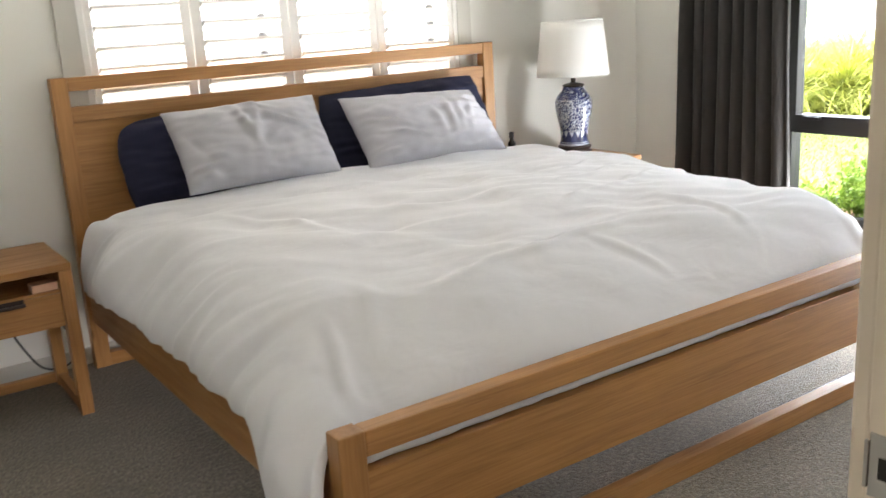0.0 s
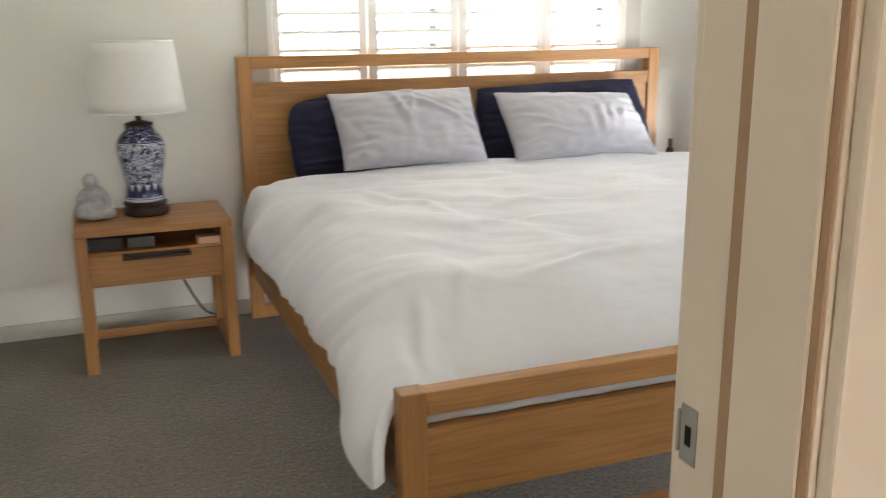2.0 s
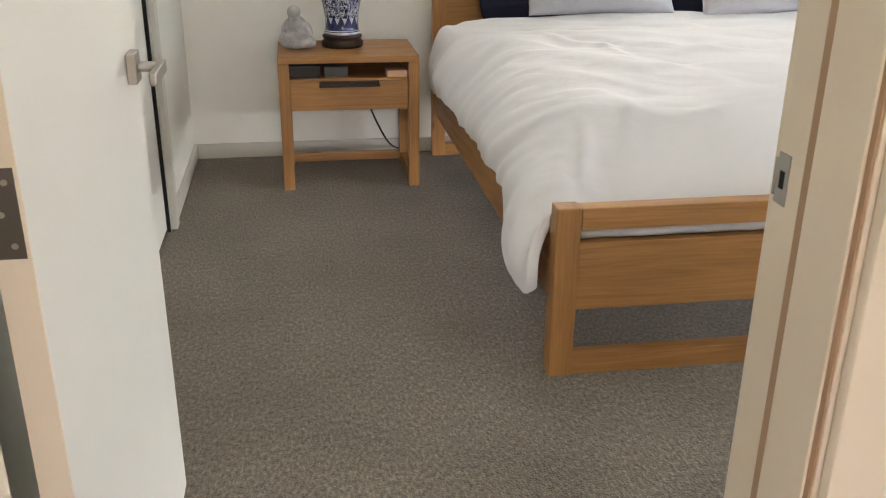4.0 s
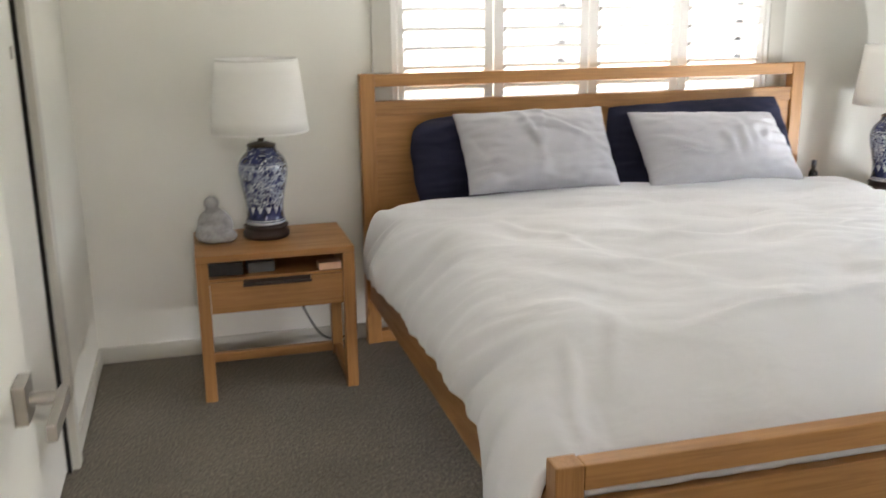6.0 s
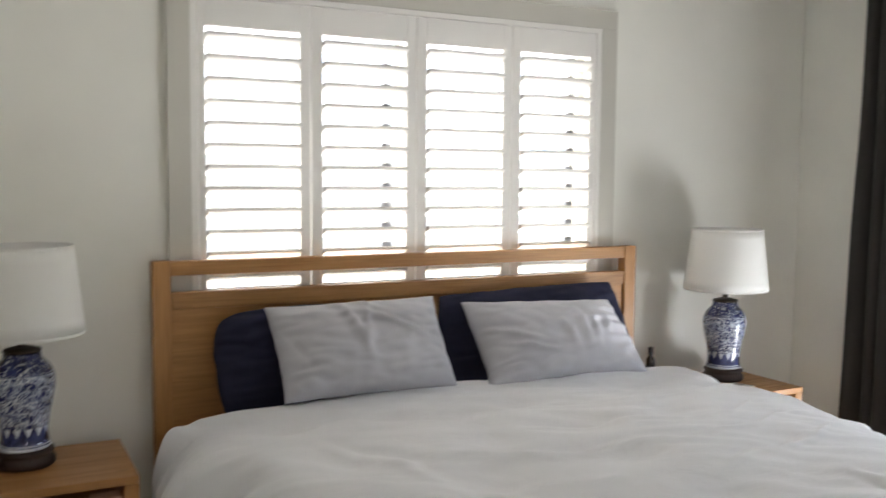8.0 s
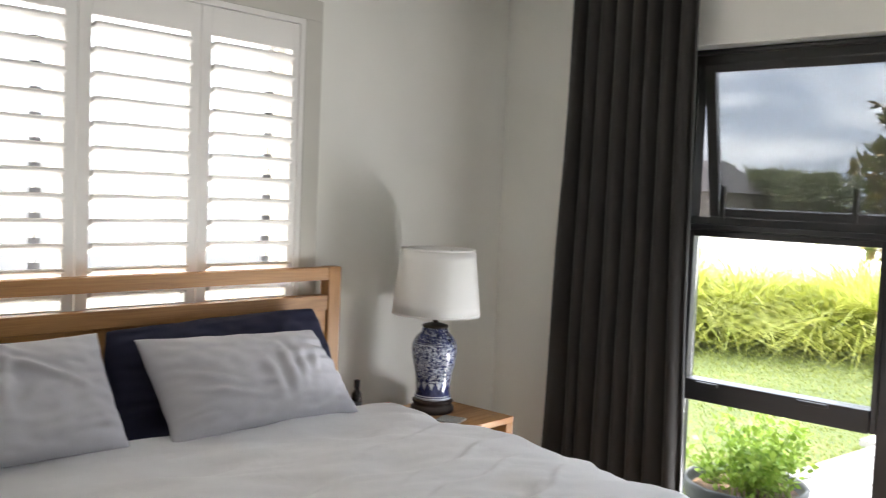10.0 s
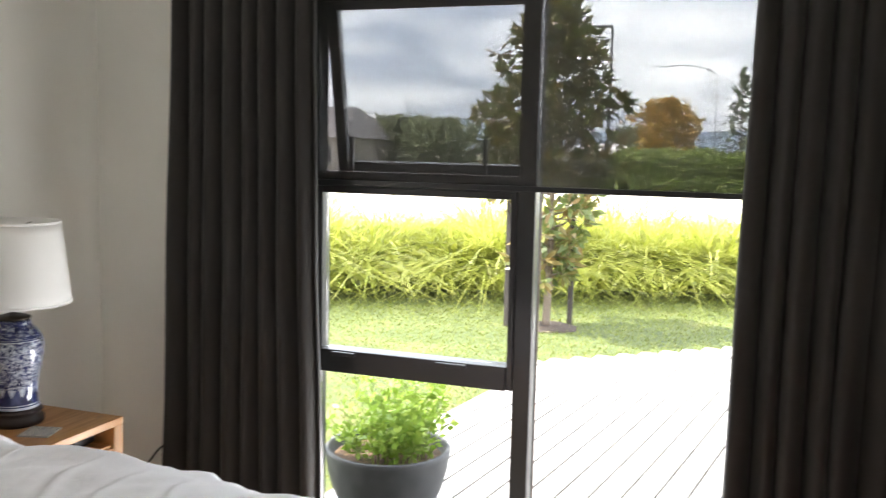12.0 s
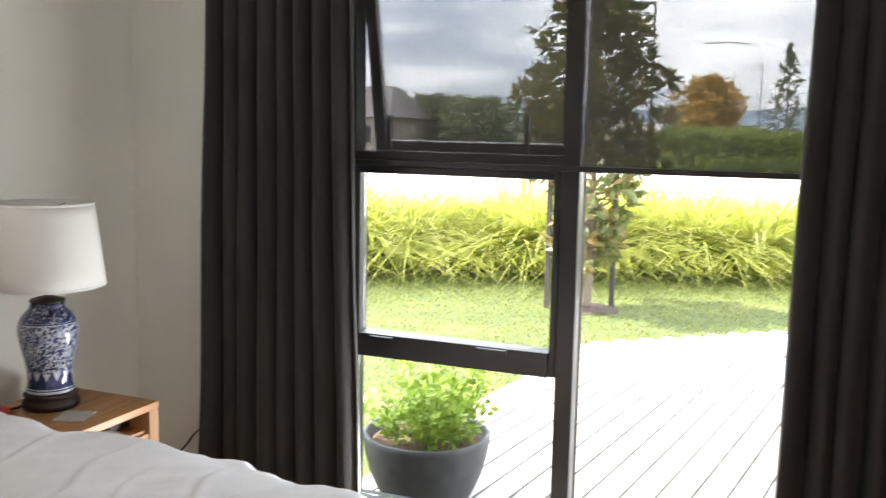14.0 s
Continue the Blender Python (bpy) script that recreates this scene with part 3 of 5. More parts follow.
for i, (a, b) in enumerate(bays):
    l, r = edges[i] + 0.002, edges[i + 1] - 0.002
    panel = part("shutter_panel", block(l, a, -0.014, 0.016, 0.035, 1.165, 0.003), SHUTTER, shut)
    part("stile", block(b, r, -0.014, 0.016, 0.035, 1.165, 0.003), SHUTTER, panel)
    part("rail", block(a, b, -0.014, 0.016, 1.063, 1.165, 0.002), SHUTTER, panel)
    part("rail", block(a, b, -0.014, 0.016, 0.035, 0.11, 0.002), SHUTTER, panel)
    for k in range(12):
        lz = 0.147 + k * 0.0796
        bm = bmesh.new()
        n = 14
        ring = []
        for x in (a + 0.002, b - 0.002):
            ring.append([bm.verts.new((x, 0.043 * math.cos(q) * 1.0, 0.0095 * math.copysign(abs(math.sin(q)) ** 0.6, math.sin(q)))) for q in [math.tau * j / n for j in range(n)]])
        for j in range(n):
            bm.faces.new((ring[0][j], ring[0][(j + 1) % n], ring[1][(j + 1) % n], ring[1][j]))
        bm.faces.new(ring[0][::-1])
        bm.faces.new(ring[1])
        bmesh.ops.transform(bm, matrix=Matrix.Translation((0, 0.001, lz)) @ Matrix.Rotation(radians(-22), 4, 'X'), verts=bm.verts)
        slat = part("slat", bm, SHUTTER, panel)
        if i in (1, 3):
            part("tilt_clip", block(b - 0.085, b - 0.045, 0.041, 0.05, lz - 0.008, lz + 0.034), GREY_PLASTIC, slat, "small dark tilt clip")
    if i in (1, 3):
        part("tilt_rod", block(b - 0.068, b - 0.057, 0.0505, 0.058, 0.12, 1.05), SHUTTER, panel)
part("pane", block(-0.919, 0.919, 0.15, 0.156, 0.02, 1.189), TINTED, shut).visible_shadow = False
for x in (-0.9, 0.0, 0.9):
    part("window_frame", block(x - 0.019, x + 0.019, 0.13, 0.18, 0.021, 1.189), TRIM, shut)

# tall black window and sliding pane in the east wall
GX = 2.33
tall = thing("window_east", GX, 0, 0, "black aluminium window with an open awning sash and full-height pane", "window", kind="structure")


def bar(name, y0, y1, z0, z1, x0=-0.04, x1=0.04, parent=None, label=""):
    return part(name, block(x0, x1, y0, y1, z0, z1, 0.003), BLACK_METAL, parent or tall, label)


bar("jamb", -0.983, -0.931, 0.0, 2.144)
bar("jamb", -2.949, -2.9, 0.0, 2.144)
bar("head", -2.8995, -0.9835, 2.083, 2.144)
bar("sill", -2.8995, -0.9835, -0.01, 0.045)
bar("mullion", -1.862, -1.796, 0.0455, 2.0825)
# sunlit side of the black mullion, put in as a brown strip
part("mullion_face", block(0.0405, 0.055, -1.866, -1.845, 0.0, 2.0825, 0.002), paint("sunlit_brown", (0.1, 0.06, 0.045), 0.5), tall, "brown strip for the sunlit mullion side")
bar("transom", -1.7955, -0.9835, 1.372, 1.43)
mid = bar("sliding_sash", -1.7955, -1.772, 0.633, 1.3715, -0.045, 0.02)
bar("sash_stile", -1.004, -0.9835, 0.633, 1.3715, -0.045, 0.02, mid)
bar("sash_rail", -1.7715, -1.0045, 1.345, 1.3715, -0.045, 0.02, mid)
bar("sash_rail", -1.7715, -1.0045, 0.632, 0.722, -0.055, 0.035, mid)
part("latch", block(-0.075, -0.0555, -1.62, -1.50, 0.703, 0.718, 0.003), BLACK_METAL, mid, "black sash latch")
part("latch", block(-0.075, -0.0555, -1.16, -1.06, 0.703, 0.718, 0.003), BLACK_METAL, mid, "black sash latch")
for y0, y1, z0, z1 in ((-1.7715, -1.0045, 0.7225, 1.3445), (-1.7955, -0.9835, 0.0455, 0.63), (-2.8995, -1.8625, 0.0455, 2.0825)):
    part("pane", block(-0.004, 0.002, y0, y1, z0, z1), GLASS, tall).visible_shadow = False
sash = part("awning_sash", block(0, 0.04, -1.832, -1.79, -0.685, 0, 0.003), BLACK_METAL, tall, "black awning sash tilted outwards")
sash.matrix_basis = Matrix.Translation((0.0, 0, 2.085)) @ Matrix.Rotation(radians(-11), 4, 'Y')
part("sash_stile", block(0, 0.04, -1.03, -0.985, -0.685, 0, 0.003), BLACK_METAL, sash)
part("sash_rail", block(0, 0.04, -1.7895, -1.0305, -0.685, -0.632, 0.003), BLACK_METAL, sash)
part("sash_rail", block(0, 0.04, -1.7895, -1.0305, -0.035, 0, 0.003), BLACK_METAL, sash)
part("pane", block(0.017, 0.022, -1.7895, -1.0305, -0.6315, -0.0355), GLASS, sash).visible_shadow = False
for y in (-1.115, -1.66):
    part("winder", block(-0.03, -0.005, y - 0.008, y + 0.008, 1.4305, 1.565, 0.002), BLACK_METAL, tall, "black window winder")

blind = thing("roller_blind", 2.245, 0, 1.378, "dark see-through sunscreen roller blind lowered halfway", "blind")
part("mesh", block(-0.0006, 0.0006, -2.92, -0.995, 0.02, 0.735), SCREEN, blind)
part("bottom_bar", block(-0.008, 0.008, -2.92, -0.995, 0.0, 0.02, 0.003), BLACK_METAL, blind, "black bottom bar")
part("roller", tube(bmesh.new(), [(0, -2.93, 0.745), (0, -0.98, 0.745)], 0.012, 16), BLACK_METAL, blind)


def curtain(y0, y1, label, folds, seed, lean0=0.0, lean1=0.0):
    """A gathered cloth from track to floor; lean: how much further each side hangs out at the floor."""
    rnd = random.Random(seed)
    cloth = thing("curtain", 2.09, (y0 + y1) / 2, 0.015, label, "curtain", group="window curtains")
    half = (y1 - y0) / 2
    bm = bmesh.new()
    nu, nv = folds * 14, 26
    phases = [rnd.uniform(-0.5, 0.5) for _ in range(folds + 1)]
    amps = [rnd.uniform(0.45, 1.25) for _ in range(folds + 1)]
    rows = []
    for j in range(nv + 1):
        v = j / nv
        z = 2.5 * v
        row = []
        for i in range(nu + 1):
            u = i / nu
            f = u * folds + 0.55 * noise.noise((u * folds * 0.45, seed * 1.7, 0.3)) * math.sin(math.pi * u)
            f = min(max(f, 0.0), folds - 1e-6)
            k = min(int(f), folds - 1)
            w = f - k
            ph = phases[k] * (1 - w) + phases[k + 1] * w
            am = (amps[k] * (1 - w) + amps[k + 1] * w) * (0.048 - 0.014 * v)
            x = am * math.sin(math.tau * f + ph + 0.5 * (1 - v) * math.sin(3 * f)) + 0.006 * noise.noise((u * 9, v * 2.5, seed))
            low = (1 - v) ** 1.5
            y = -half + 2 * half * u + lean0 * low * (1 - u) + lean1 * low * u + 0.013 * math.cos(math.tau * f * 1.0 + ph) + 0.01 * noise.noise((u * 5, v * 3, seed + 7))
            row.append(bm.verts.new((x, y, z)))
        rows.append(row)
    for a, b in zip(rows, rows[1:]):
        for i in range(nu):
            bm.faces.new((a[i], a[i + 1], b[i + 1], b[i]))
    fab = part("cloth", bm, CURTAIN, cloth, smooth=True)
    md = fab.modifiers.new("thickness", 'SOLIDIFY')
    md.thickness = 0.004
    part("heading", block(-0.02, 0.02, -half, half, 2.5005, 2.54, 0.004), CURTAIN, cloth)
    return cloth


curtain(-1.07, -0.475, "charcoal grey floor-length curtain gathered in soft folds", 8, 3, -0.05, 0.07)
curtain(-3.75, -2.605, "charcoal grey floor-length curtain beside the chair", 14, 8, 0.0, 0.035)
track = thing("curtain_track", 2.09, -2.0, 2.556, "slim white curtain track fixed under the ceiling", "curtain track")
part("rail", block(-0.012, 0.012, -1.9, 1.75, 0.0, 0.0435, 0.002), SHUTTER, track)

# ---- bedroom things ----
bed = thing("bed", 0, 0, 0, "honey oak bed frame with open-rail headboard and footboard", "bed")
HB0, HB1 = -0.1, -0.045
for s in (-1, 1):
    part("headboard_post", block(s * 0.998, s * 1.06, HB0, HB1, 0, 1.173, 0.004), OAK_Z, bed)
    part("footboard_post", block(s * 0.992, s * 1.058, -2.247, -2.188, 0, 0.482, 0.005), OAK_Z, bed)
    part("side_rail", block(s * 1.012, s * 1.045, -2.1875, HB0 - 0.0005, 0.2, 0.385, 0.003), OAK_Y, bed)
part("headboard_top_rail", block(-0.9975, 0.9975, HB0 + 0.003, HB1 - 0.003, 1.12, 1.171, 0.003), OAK_X, bed)
part("headboard_panel", block(-0.9975, 0.9975, HB0 + 0.014, HB1 - 0.01, 0.22, 1.0, 0.002), OAK_X, bed)
part("headboard_cap_rail", block(-0.9975, 0.9975, HB0 + 0.004, HB1 - 0.004, 1.0005, 1.06, 0.003), OAK_X, bed)
part("headboard_foot_rail", block(-0.9975, 0.9975, HB0 + 0.006, HB1 - 0.006, 0.0, 0.055, 0.003), OAK_X, bed)
part("footboard_top_rail", block(-0.9915, 0.9915, -2.245, -2.195, 0.420, 0.480, 0.004), OAK_X, bed)
part("footboard_panel", block(-0.9915, 0.9915, -2.239, -2.203, 0.194, 0.383, 0.003), OAK_X, bed)
part("footboard_foot_rail", block(-0.9915, 0.9915, -2.243, -2.197, 0.0, 0.06, 0.003), OAK_X, bed)
part("slat_base", block(-1.01, 1.01, -2.18, HB0 - 0.002, 0.24, 0.275), OAK_X, bed)

bm = block(-0.99, 0.99, -2.192, -0.105, 0.276, 0.43, 0.0)
bmesh.ops.subdivide_edges(bm, edges=list(bm.edges), cuts=9, use_grid_fill=True)
for v in bm.verts:
    v.co += Vector((0.012 * noise.noise(v.co * 3), 0.004 * noise.noise(v.co * 5 + Vector((3, 0, 0))) - 0.002, 0.012 * noise.noise(v.co * 3 + Vector((0, 5, 0)))))
mattress = smoothed(tagged(link_mesh("mattress", bm, SHEET), "mattress in a pale grey fitted sheet on the bed base", "mattress"))

bm = bmesh.new()   # the sheet bulges out between the rails of the footboard
pts = [(-0.985 + 1.97 * k / 80, -2.209 + 0.004 * noise.noise((k * 0.21, 1.0, 0)), 0.4015 + 0.002 * noise.noise((k * 0.4, 7.0, 0))) for k in range(81)]
tube(bm, pts, [0.0155 + 0.002 * noise.noise((k * 0.5, 3.0, 0)) for k in range(81)], 12)
part("sheet_edge", bm, SHEET, mattress, smooth=True)


def ease(x, a, b):
    k = min(1.0, max(0.0, (x - a) / (b - a)))
    return k * k * (3 - 2 * k)


def fold(p, q, x0, y0, x1, y1, width, height):
    """A soft crease along a line of the cloth, dying out at both ends."""
    dx, dy = x1 - x0, y1 - y0
    length = math.hypot(dx, dy)
    along = ((p - x0) * dx + (q - y0) * dy) / length
    off = ((p - x0) * -dy + (q - y0) * dx) / length + 0.012 * math.sin(along * 17 + x0 * 9)
    t = along / length
    if t < -0.2 or t > 1.2 or abs(off) > 4 * width:
        return 0.0
    side = math.exp(-(off / width) ** 2) - 0.55 * math.exp(-((off - 1.6 * width) / (1.2 * width)) ** 2)
    return height * side * ease(t, -0.2, 0.25) * (1 - ease(t, 0.7, 1.2))


FOLDS = [(-0.55, -1.90, 0.25, -1.80, 0.022, 0.010), (-0.35, -1.25, 0.30, -1.33, 0.03, 0.010), (-0.1, -1.05, 0.35, -1.12, 0.025, 0.009),
         (-0.6, -1.45, -0.1, -1.5, 0.035, 0.009), (0.2, -1.55, 0.75, -1.4, 0.02, 0.008), (0.35, -1.2, 0.95, -1.05, 0.014, 0.006),
         (0.3, -1.32, 0.9, -1.2, 0.012, 0.006), (0.45, -0.95, 1.0, -0.8, 0.013, 0.006), (0.5, -1.5, 1.0, -1.3, 0.012, 0.006),
         (0.6, -2.0, 0.55, -1.7, 0.02, 0.010),
         (0.15, -2.05, 0.05, -1.85, 0.018, 0.007), (-0.3, -0.75, 0.2, -0.82, 0.03, 0.007), (-0.75, -0.9, -0.55, -1.3, 0.03, 0.010),
         (-0.8, -2.0, -0.74, -1.8, 0.025, 0.007), (-0.93, -2.12, -0.9, -1.9, 0.02, 0.012)]


def duvet_point(u, v):
    """u: across the bed, -1 to 1; v: from head 0 to foot 1."""
    s = -1 if u < 0 else 1
    side = abs(u)
    y = -0.41 - 1.785 * v
    crown = 0.665 + 0.05 * math.exp(-((v - 0.2) / 0.45) ** 2) - 0.03 * max(0, v - 0.6)
    if s < 0:
        flat, x_flat, reach = 0.6, 0.87 + 0.1 * ease(0.3 - v, 0.0, 0.3), 1.112 + 0.005 * ease(0.15 - v, 0.0, 0.15)
    else:
        flat, x_flat, reach = 0.6, 1.0, 1.185
    corner = ease(v, 0.85, 0.88) if s < 0 else 0.0
    hem = 0.425 + 0.025 * noise.noise((y * 2.6, s * 3, 0.5)) - 0.212 * corner * (1 - 0.14 * max(0.0, (abs(v - 0.935) - 0.03) / 0.035) ** 2)
    if side < flat:
        d = 0.0
        x = side / flat * x_flat
        z = crown - 0.03 * (side / flat) ** 3
    else:
        d = (side - flat) / (1 - flat)
        a = d * math.pi / 2
        top, drop = crown - 0.03, crown - 0.03 - max(hem, 0.41)
        x = x_flat + (reach - x_flat) * math.sin(a) ** 0.95
        z = top - 0.015 * math.sin(2 * a) - drop * (1 - math.cos(a)) ** 0.92 - max(0.0, 0.41 - hem) * ease(d, 0.3, 1.0)
        # gathers run down the side and open out towards the hem
        lean = y - 0.10 * d
        g = 0.9 * noise.noise((lean * 4.2, s * 3.0, d * 0.5)) + 0.5 * noise.noise((lean * 9.5, s * 5.0, d * 0.8))
        ridge = 1 - 2.2 * abs(noise.noise((lean * 8.0, s * 7.0, d * 0.9)))
        g = 0.75 * g + 0.4 * ridge + 0.18 * noise.noise((lean * 21, s * 7.0, d * 1.5))
        x += (0.055 - 0.03 * corner) * g * ease(d, 0.0, 0.8) * (1 - 0.45 * ease(d, 0.75, 1.0))
        z += 0.03 * g * ease(d, 0.0, 0.35) * (1 - ease(d, 0.5, 1.0))
        y += 0.025 * ease(d, 0.1, 1.0) * noise.noise((y * 5, 4 + s, d * 2))
        x += 0.05 * corner * math.sin(math.pi * min(1.0, max(0.0, (d - 0.35) / 0.65)) ** 0.8) * math.sin(math.pi * (0.15 + 0.7 * ease(v, 0.85, 1.0)))
        y -= 0.03 * corner * ease(d, 0.5, 0.9) * ease(v, 0.93, 1.0)
    # the foot end rolls down behind the rail
    v0 = 0.76 + 0.07 * ease(u, -0.1, 0.5)
    q = max(0.0, (v - v0) / (1 - v0))
    hang = max(0.0, 1 - 1.3 * d) if s < 0 else max(0.0, 1 - d)
    z -= 0.215 * q ** 1.8 * hang
    y += 0.025 * q * q
    if s < 0:
        y -= 0.02 * corner * ease(d, 0.3, 0.8)
    # soft down chambers, sunken quilting points, creases
    top = 1 - ease(d, 0.1, 0.7)
    z += top * (0.024 * noise.noise((u * 2.3, v * 4.2, 1.3)) + 0.018 * noise.noise((u * 4.6, v * 8, 4.1)))
    pit = 0.0
    for k in range(5):
        for m in range(4):
            pu, pv = -0.5 + 0.27 * k + 0.06 * math.sin(k * 5 + m * 3), 0.16 + 0.19 * m + 0.03 * math.sin(k * 7 + m)
            pit += math.exp(-((u - pu) / 0.06) ** 2 - ((v - pv) / 0.045) ** 2)
    z -= top * 0.02 * pit * (1 - 0.6 * q)
    rough = 1 - 2.4 * abs(noise.noise((u * 3.1 + 0.8 * v, v * 7.5 - u * 1.7, 5.9)))
    z += top * 0.010 * rough * (1 - 0.5 * q)
    warp = noise.noise((u * 3, v * 5, 8.8))
    z += top * 0.0055 * noise.noise((u * 7 + v * 6 + warp, v * 30 - u * 11 + 2 * warp, 7.7)) * (0.6 + 0.8 * ease(u, -0.2, 0.5))
    if s < 0:
        z += 0.04 * ease(0.07 - v, 0.0, 0.07) * math.exp(-((d - 0.42) / 0.16) ** 2)
    sx = s * x
    if d < 0.6:
        z += 1.35 * sum(fold(sx, y, *f) for f in FOLDS)
    return sx, y, z


bm = bmesh.new()
NU, NV = 200, 190
grid = [[bm.verts.new(duvet_point(-1 + 2 * i / NU, j / NV)) for i in range(NU + 1)] for j in range(NV + 1)]
for a, b in zip(grid, grid[1:]):
    for i in range(NU):
        bm.faces.new((a[i], a[i + 1], b[i + 1], b[i]))
duvet = smoothed(tagged(link_mesh("duvet", bm, LINEN), "rumpled pale grey-white linen duvet spread over the bed", "duvet"))
md = duvet.modifiers.new("loft", 'SOLIDIFY')
md.thickness, md.offset = 0.03, -1
duvet.modifiers.move(1, 0)


def pillow(name, w, h, t, seed, mat, label, corners, folds, pinch=0.6, rounding=0.0, pull=0.05):
    """A soft cushion whose four corners lie at the given places: top left, top right, bottom right, bottom left."""
    tl, tr, br, bl = [Vector(c) for c in corners]
    n_out = (tr - tl).cross(bl - tl).normalized()
    if n_out.y > 0:
        n_out = -n_out
    bm = bmesh.new()
    n = 44
    sheets = []
    for side in (1, -1):
        sheet = []
        for j in range(n + 1):
            row = []
            for i in range(n + 1):
                a, b = -1 + 2 * i / n, -1 + 2 * j / n
                a2 = a * (1 - pull * (1 - b * b) * abs(a) ** 3 + 0.012 * noise.noise((b * 3, a, seed + 5)) * abs(a) ** 3)
                b2 = b * (1 - 1.2 * pull * (1 - a * a) * abs(b) ** 3 + 0.02 * noise.noise((a * 4, b * 2, seed + 9)) * abs(b))
                if rounding:
                    k = 1 - rounding * (abs(a) * abs(b)) ** 3 * (1.0 if b > 0 else 0.25)
                    a2, b2 = a2 * k, b2 * k
                p = tl.lerp(tr, (a2 + 1) / 2).lerp(bl.lerp(br, (a2 + 1) / 2), (1 - b2) / 2)
                fat = max(0.0, (1 - abs(a) ** 2.6) * (1 - abs(b) ** 2.6)) ** pinch
                wr = 0.0
                for fx, fb, fa, fl, fs in folds:
                    d = (a - fx) * math.cos(fa) + (b - fb) * math.sin(fa)
                    e = -(a - fx) * math.sin(fa) + (b - fb) * math.cos(fa)
                    wr += fs * math.exp(-(d / 0.045) ** 2) * math.exp(-(e / fl) ** 2)
                wr += 0.009 * abs(a) ** 2 * math.sin(b * 21 + 5 * noise.noise((a * 2, b * 3, seed))) * (1 - abs(a) ** 6)
                wr += 0.010 * noise.noise((a * 2.6, b * 2.6, seed)) + 0.007 * noise.noise((a * 7, b * 5, seed + 3)) + 0.006 * (1 - 2.4 * abs(noise.noise((a * 3.2 + b, b * 4.4 - a, seed + 6))))
                q = p + n_out * side * (t * 0.5 * fat + (wr * min(1, fat * 2) if side > 0 else 0))
                row.append(bm.verts.new(q))
            sheet.append(row)
        sheets.append(sheet)
    for sheet in sheets:
        for a, b in zip(sheet, sheet[1:]):
            for i in range(n):
                bm.faces.new((a[i], a[i + 1], b[i + 1], b[i]))
    bmesh.ops.remove_doubles(bm, verts=bm.verts, dist=0.0008)
    return smoothed(tagged(link_mesh(name, bm, mat), label, "pillow", "pillows on the bed"))


pillow("pillow", 0.9, 0.35, 0.15, 11, NAVY, "dark navy pillow leaning against the oak headboard",
       [(-0.89, -0.16, 1.005), (0.0, -0.16, 1.0), (0.05, -0.29, 0.655), (-0.88, -0.29, 0.64)], [], 0.5, 0.17, 0.0)
pillow("pillow", 0.9, 0.35, 0.13, 12, NAVY, "dark navy pillow behind the second grey pillow",
       [(0.0, -0.17, 1.012), (0.875, -0.17, 1.035), (0.91, -0.33, 0.655), (-0.02, -0.31, 0.655)], [], 0.5, 0.04, 0.0)
pillow("pillow", 0.7, 0.4, 0.22, 13, PILLOW_GREY, "pale grey cotton pillow with creases from its top edge",
       [(-0.725, -0.275, 1.018), (-0.062, -0.29, 1.028), (-0.035, -0.46, 0.705), (-0.70, -0.44, 0.705)],
       [(-0.14, 0.3, 0.15, 0.55, 0.03), (0.0, 0.45, -0.12, 0.5, 0.026), (0.32, 0.3, 0.85, 0.42, 0.036), (0.05, 0.8, 0.75, 0.3, 0.02), (-0.8, 0.0, 0.3, 0.5, -0.012)])
pillow("pillow", 0.7, 0.4, 0.23, 14, PILLOW_GREY, "pale grey cotton pillow slumped on the duvet",
       [(0.035, -0.31, 1.0), (0.745, -0.31, 0.972), (0.80, -0.52, 0.70), (0.075, -0.49, 0.69)],
       [(0.0, -0.1, 0.08, 0.35, 0.02), (0.2, 0.05, -0.05, 0.4, 0.026), (0.36, 0.05, -0.1, 0.4, 0.02), (0.55, 0.1, -0.2, 0.35, 0.014), (-0.5, -0.3, 1.1, 0.3, 0.02), (-0.6, 0.0, 0.9, 0.3, 0.016)])


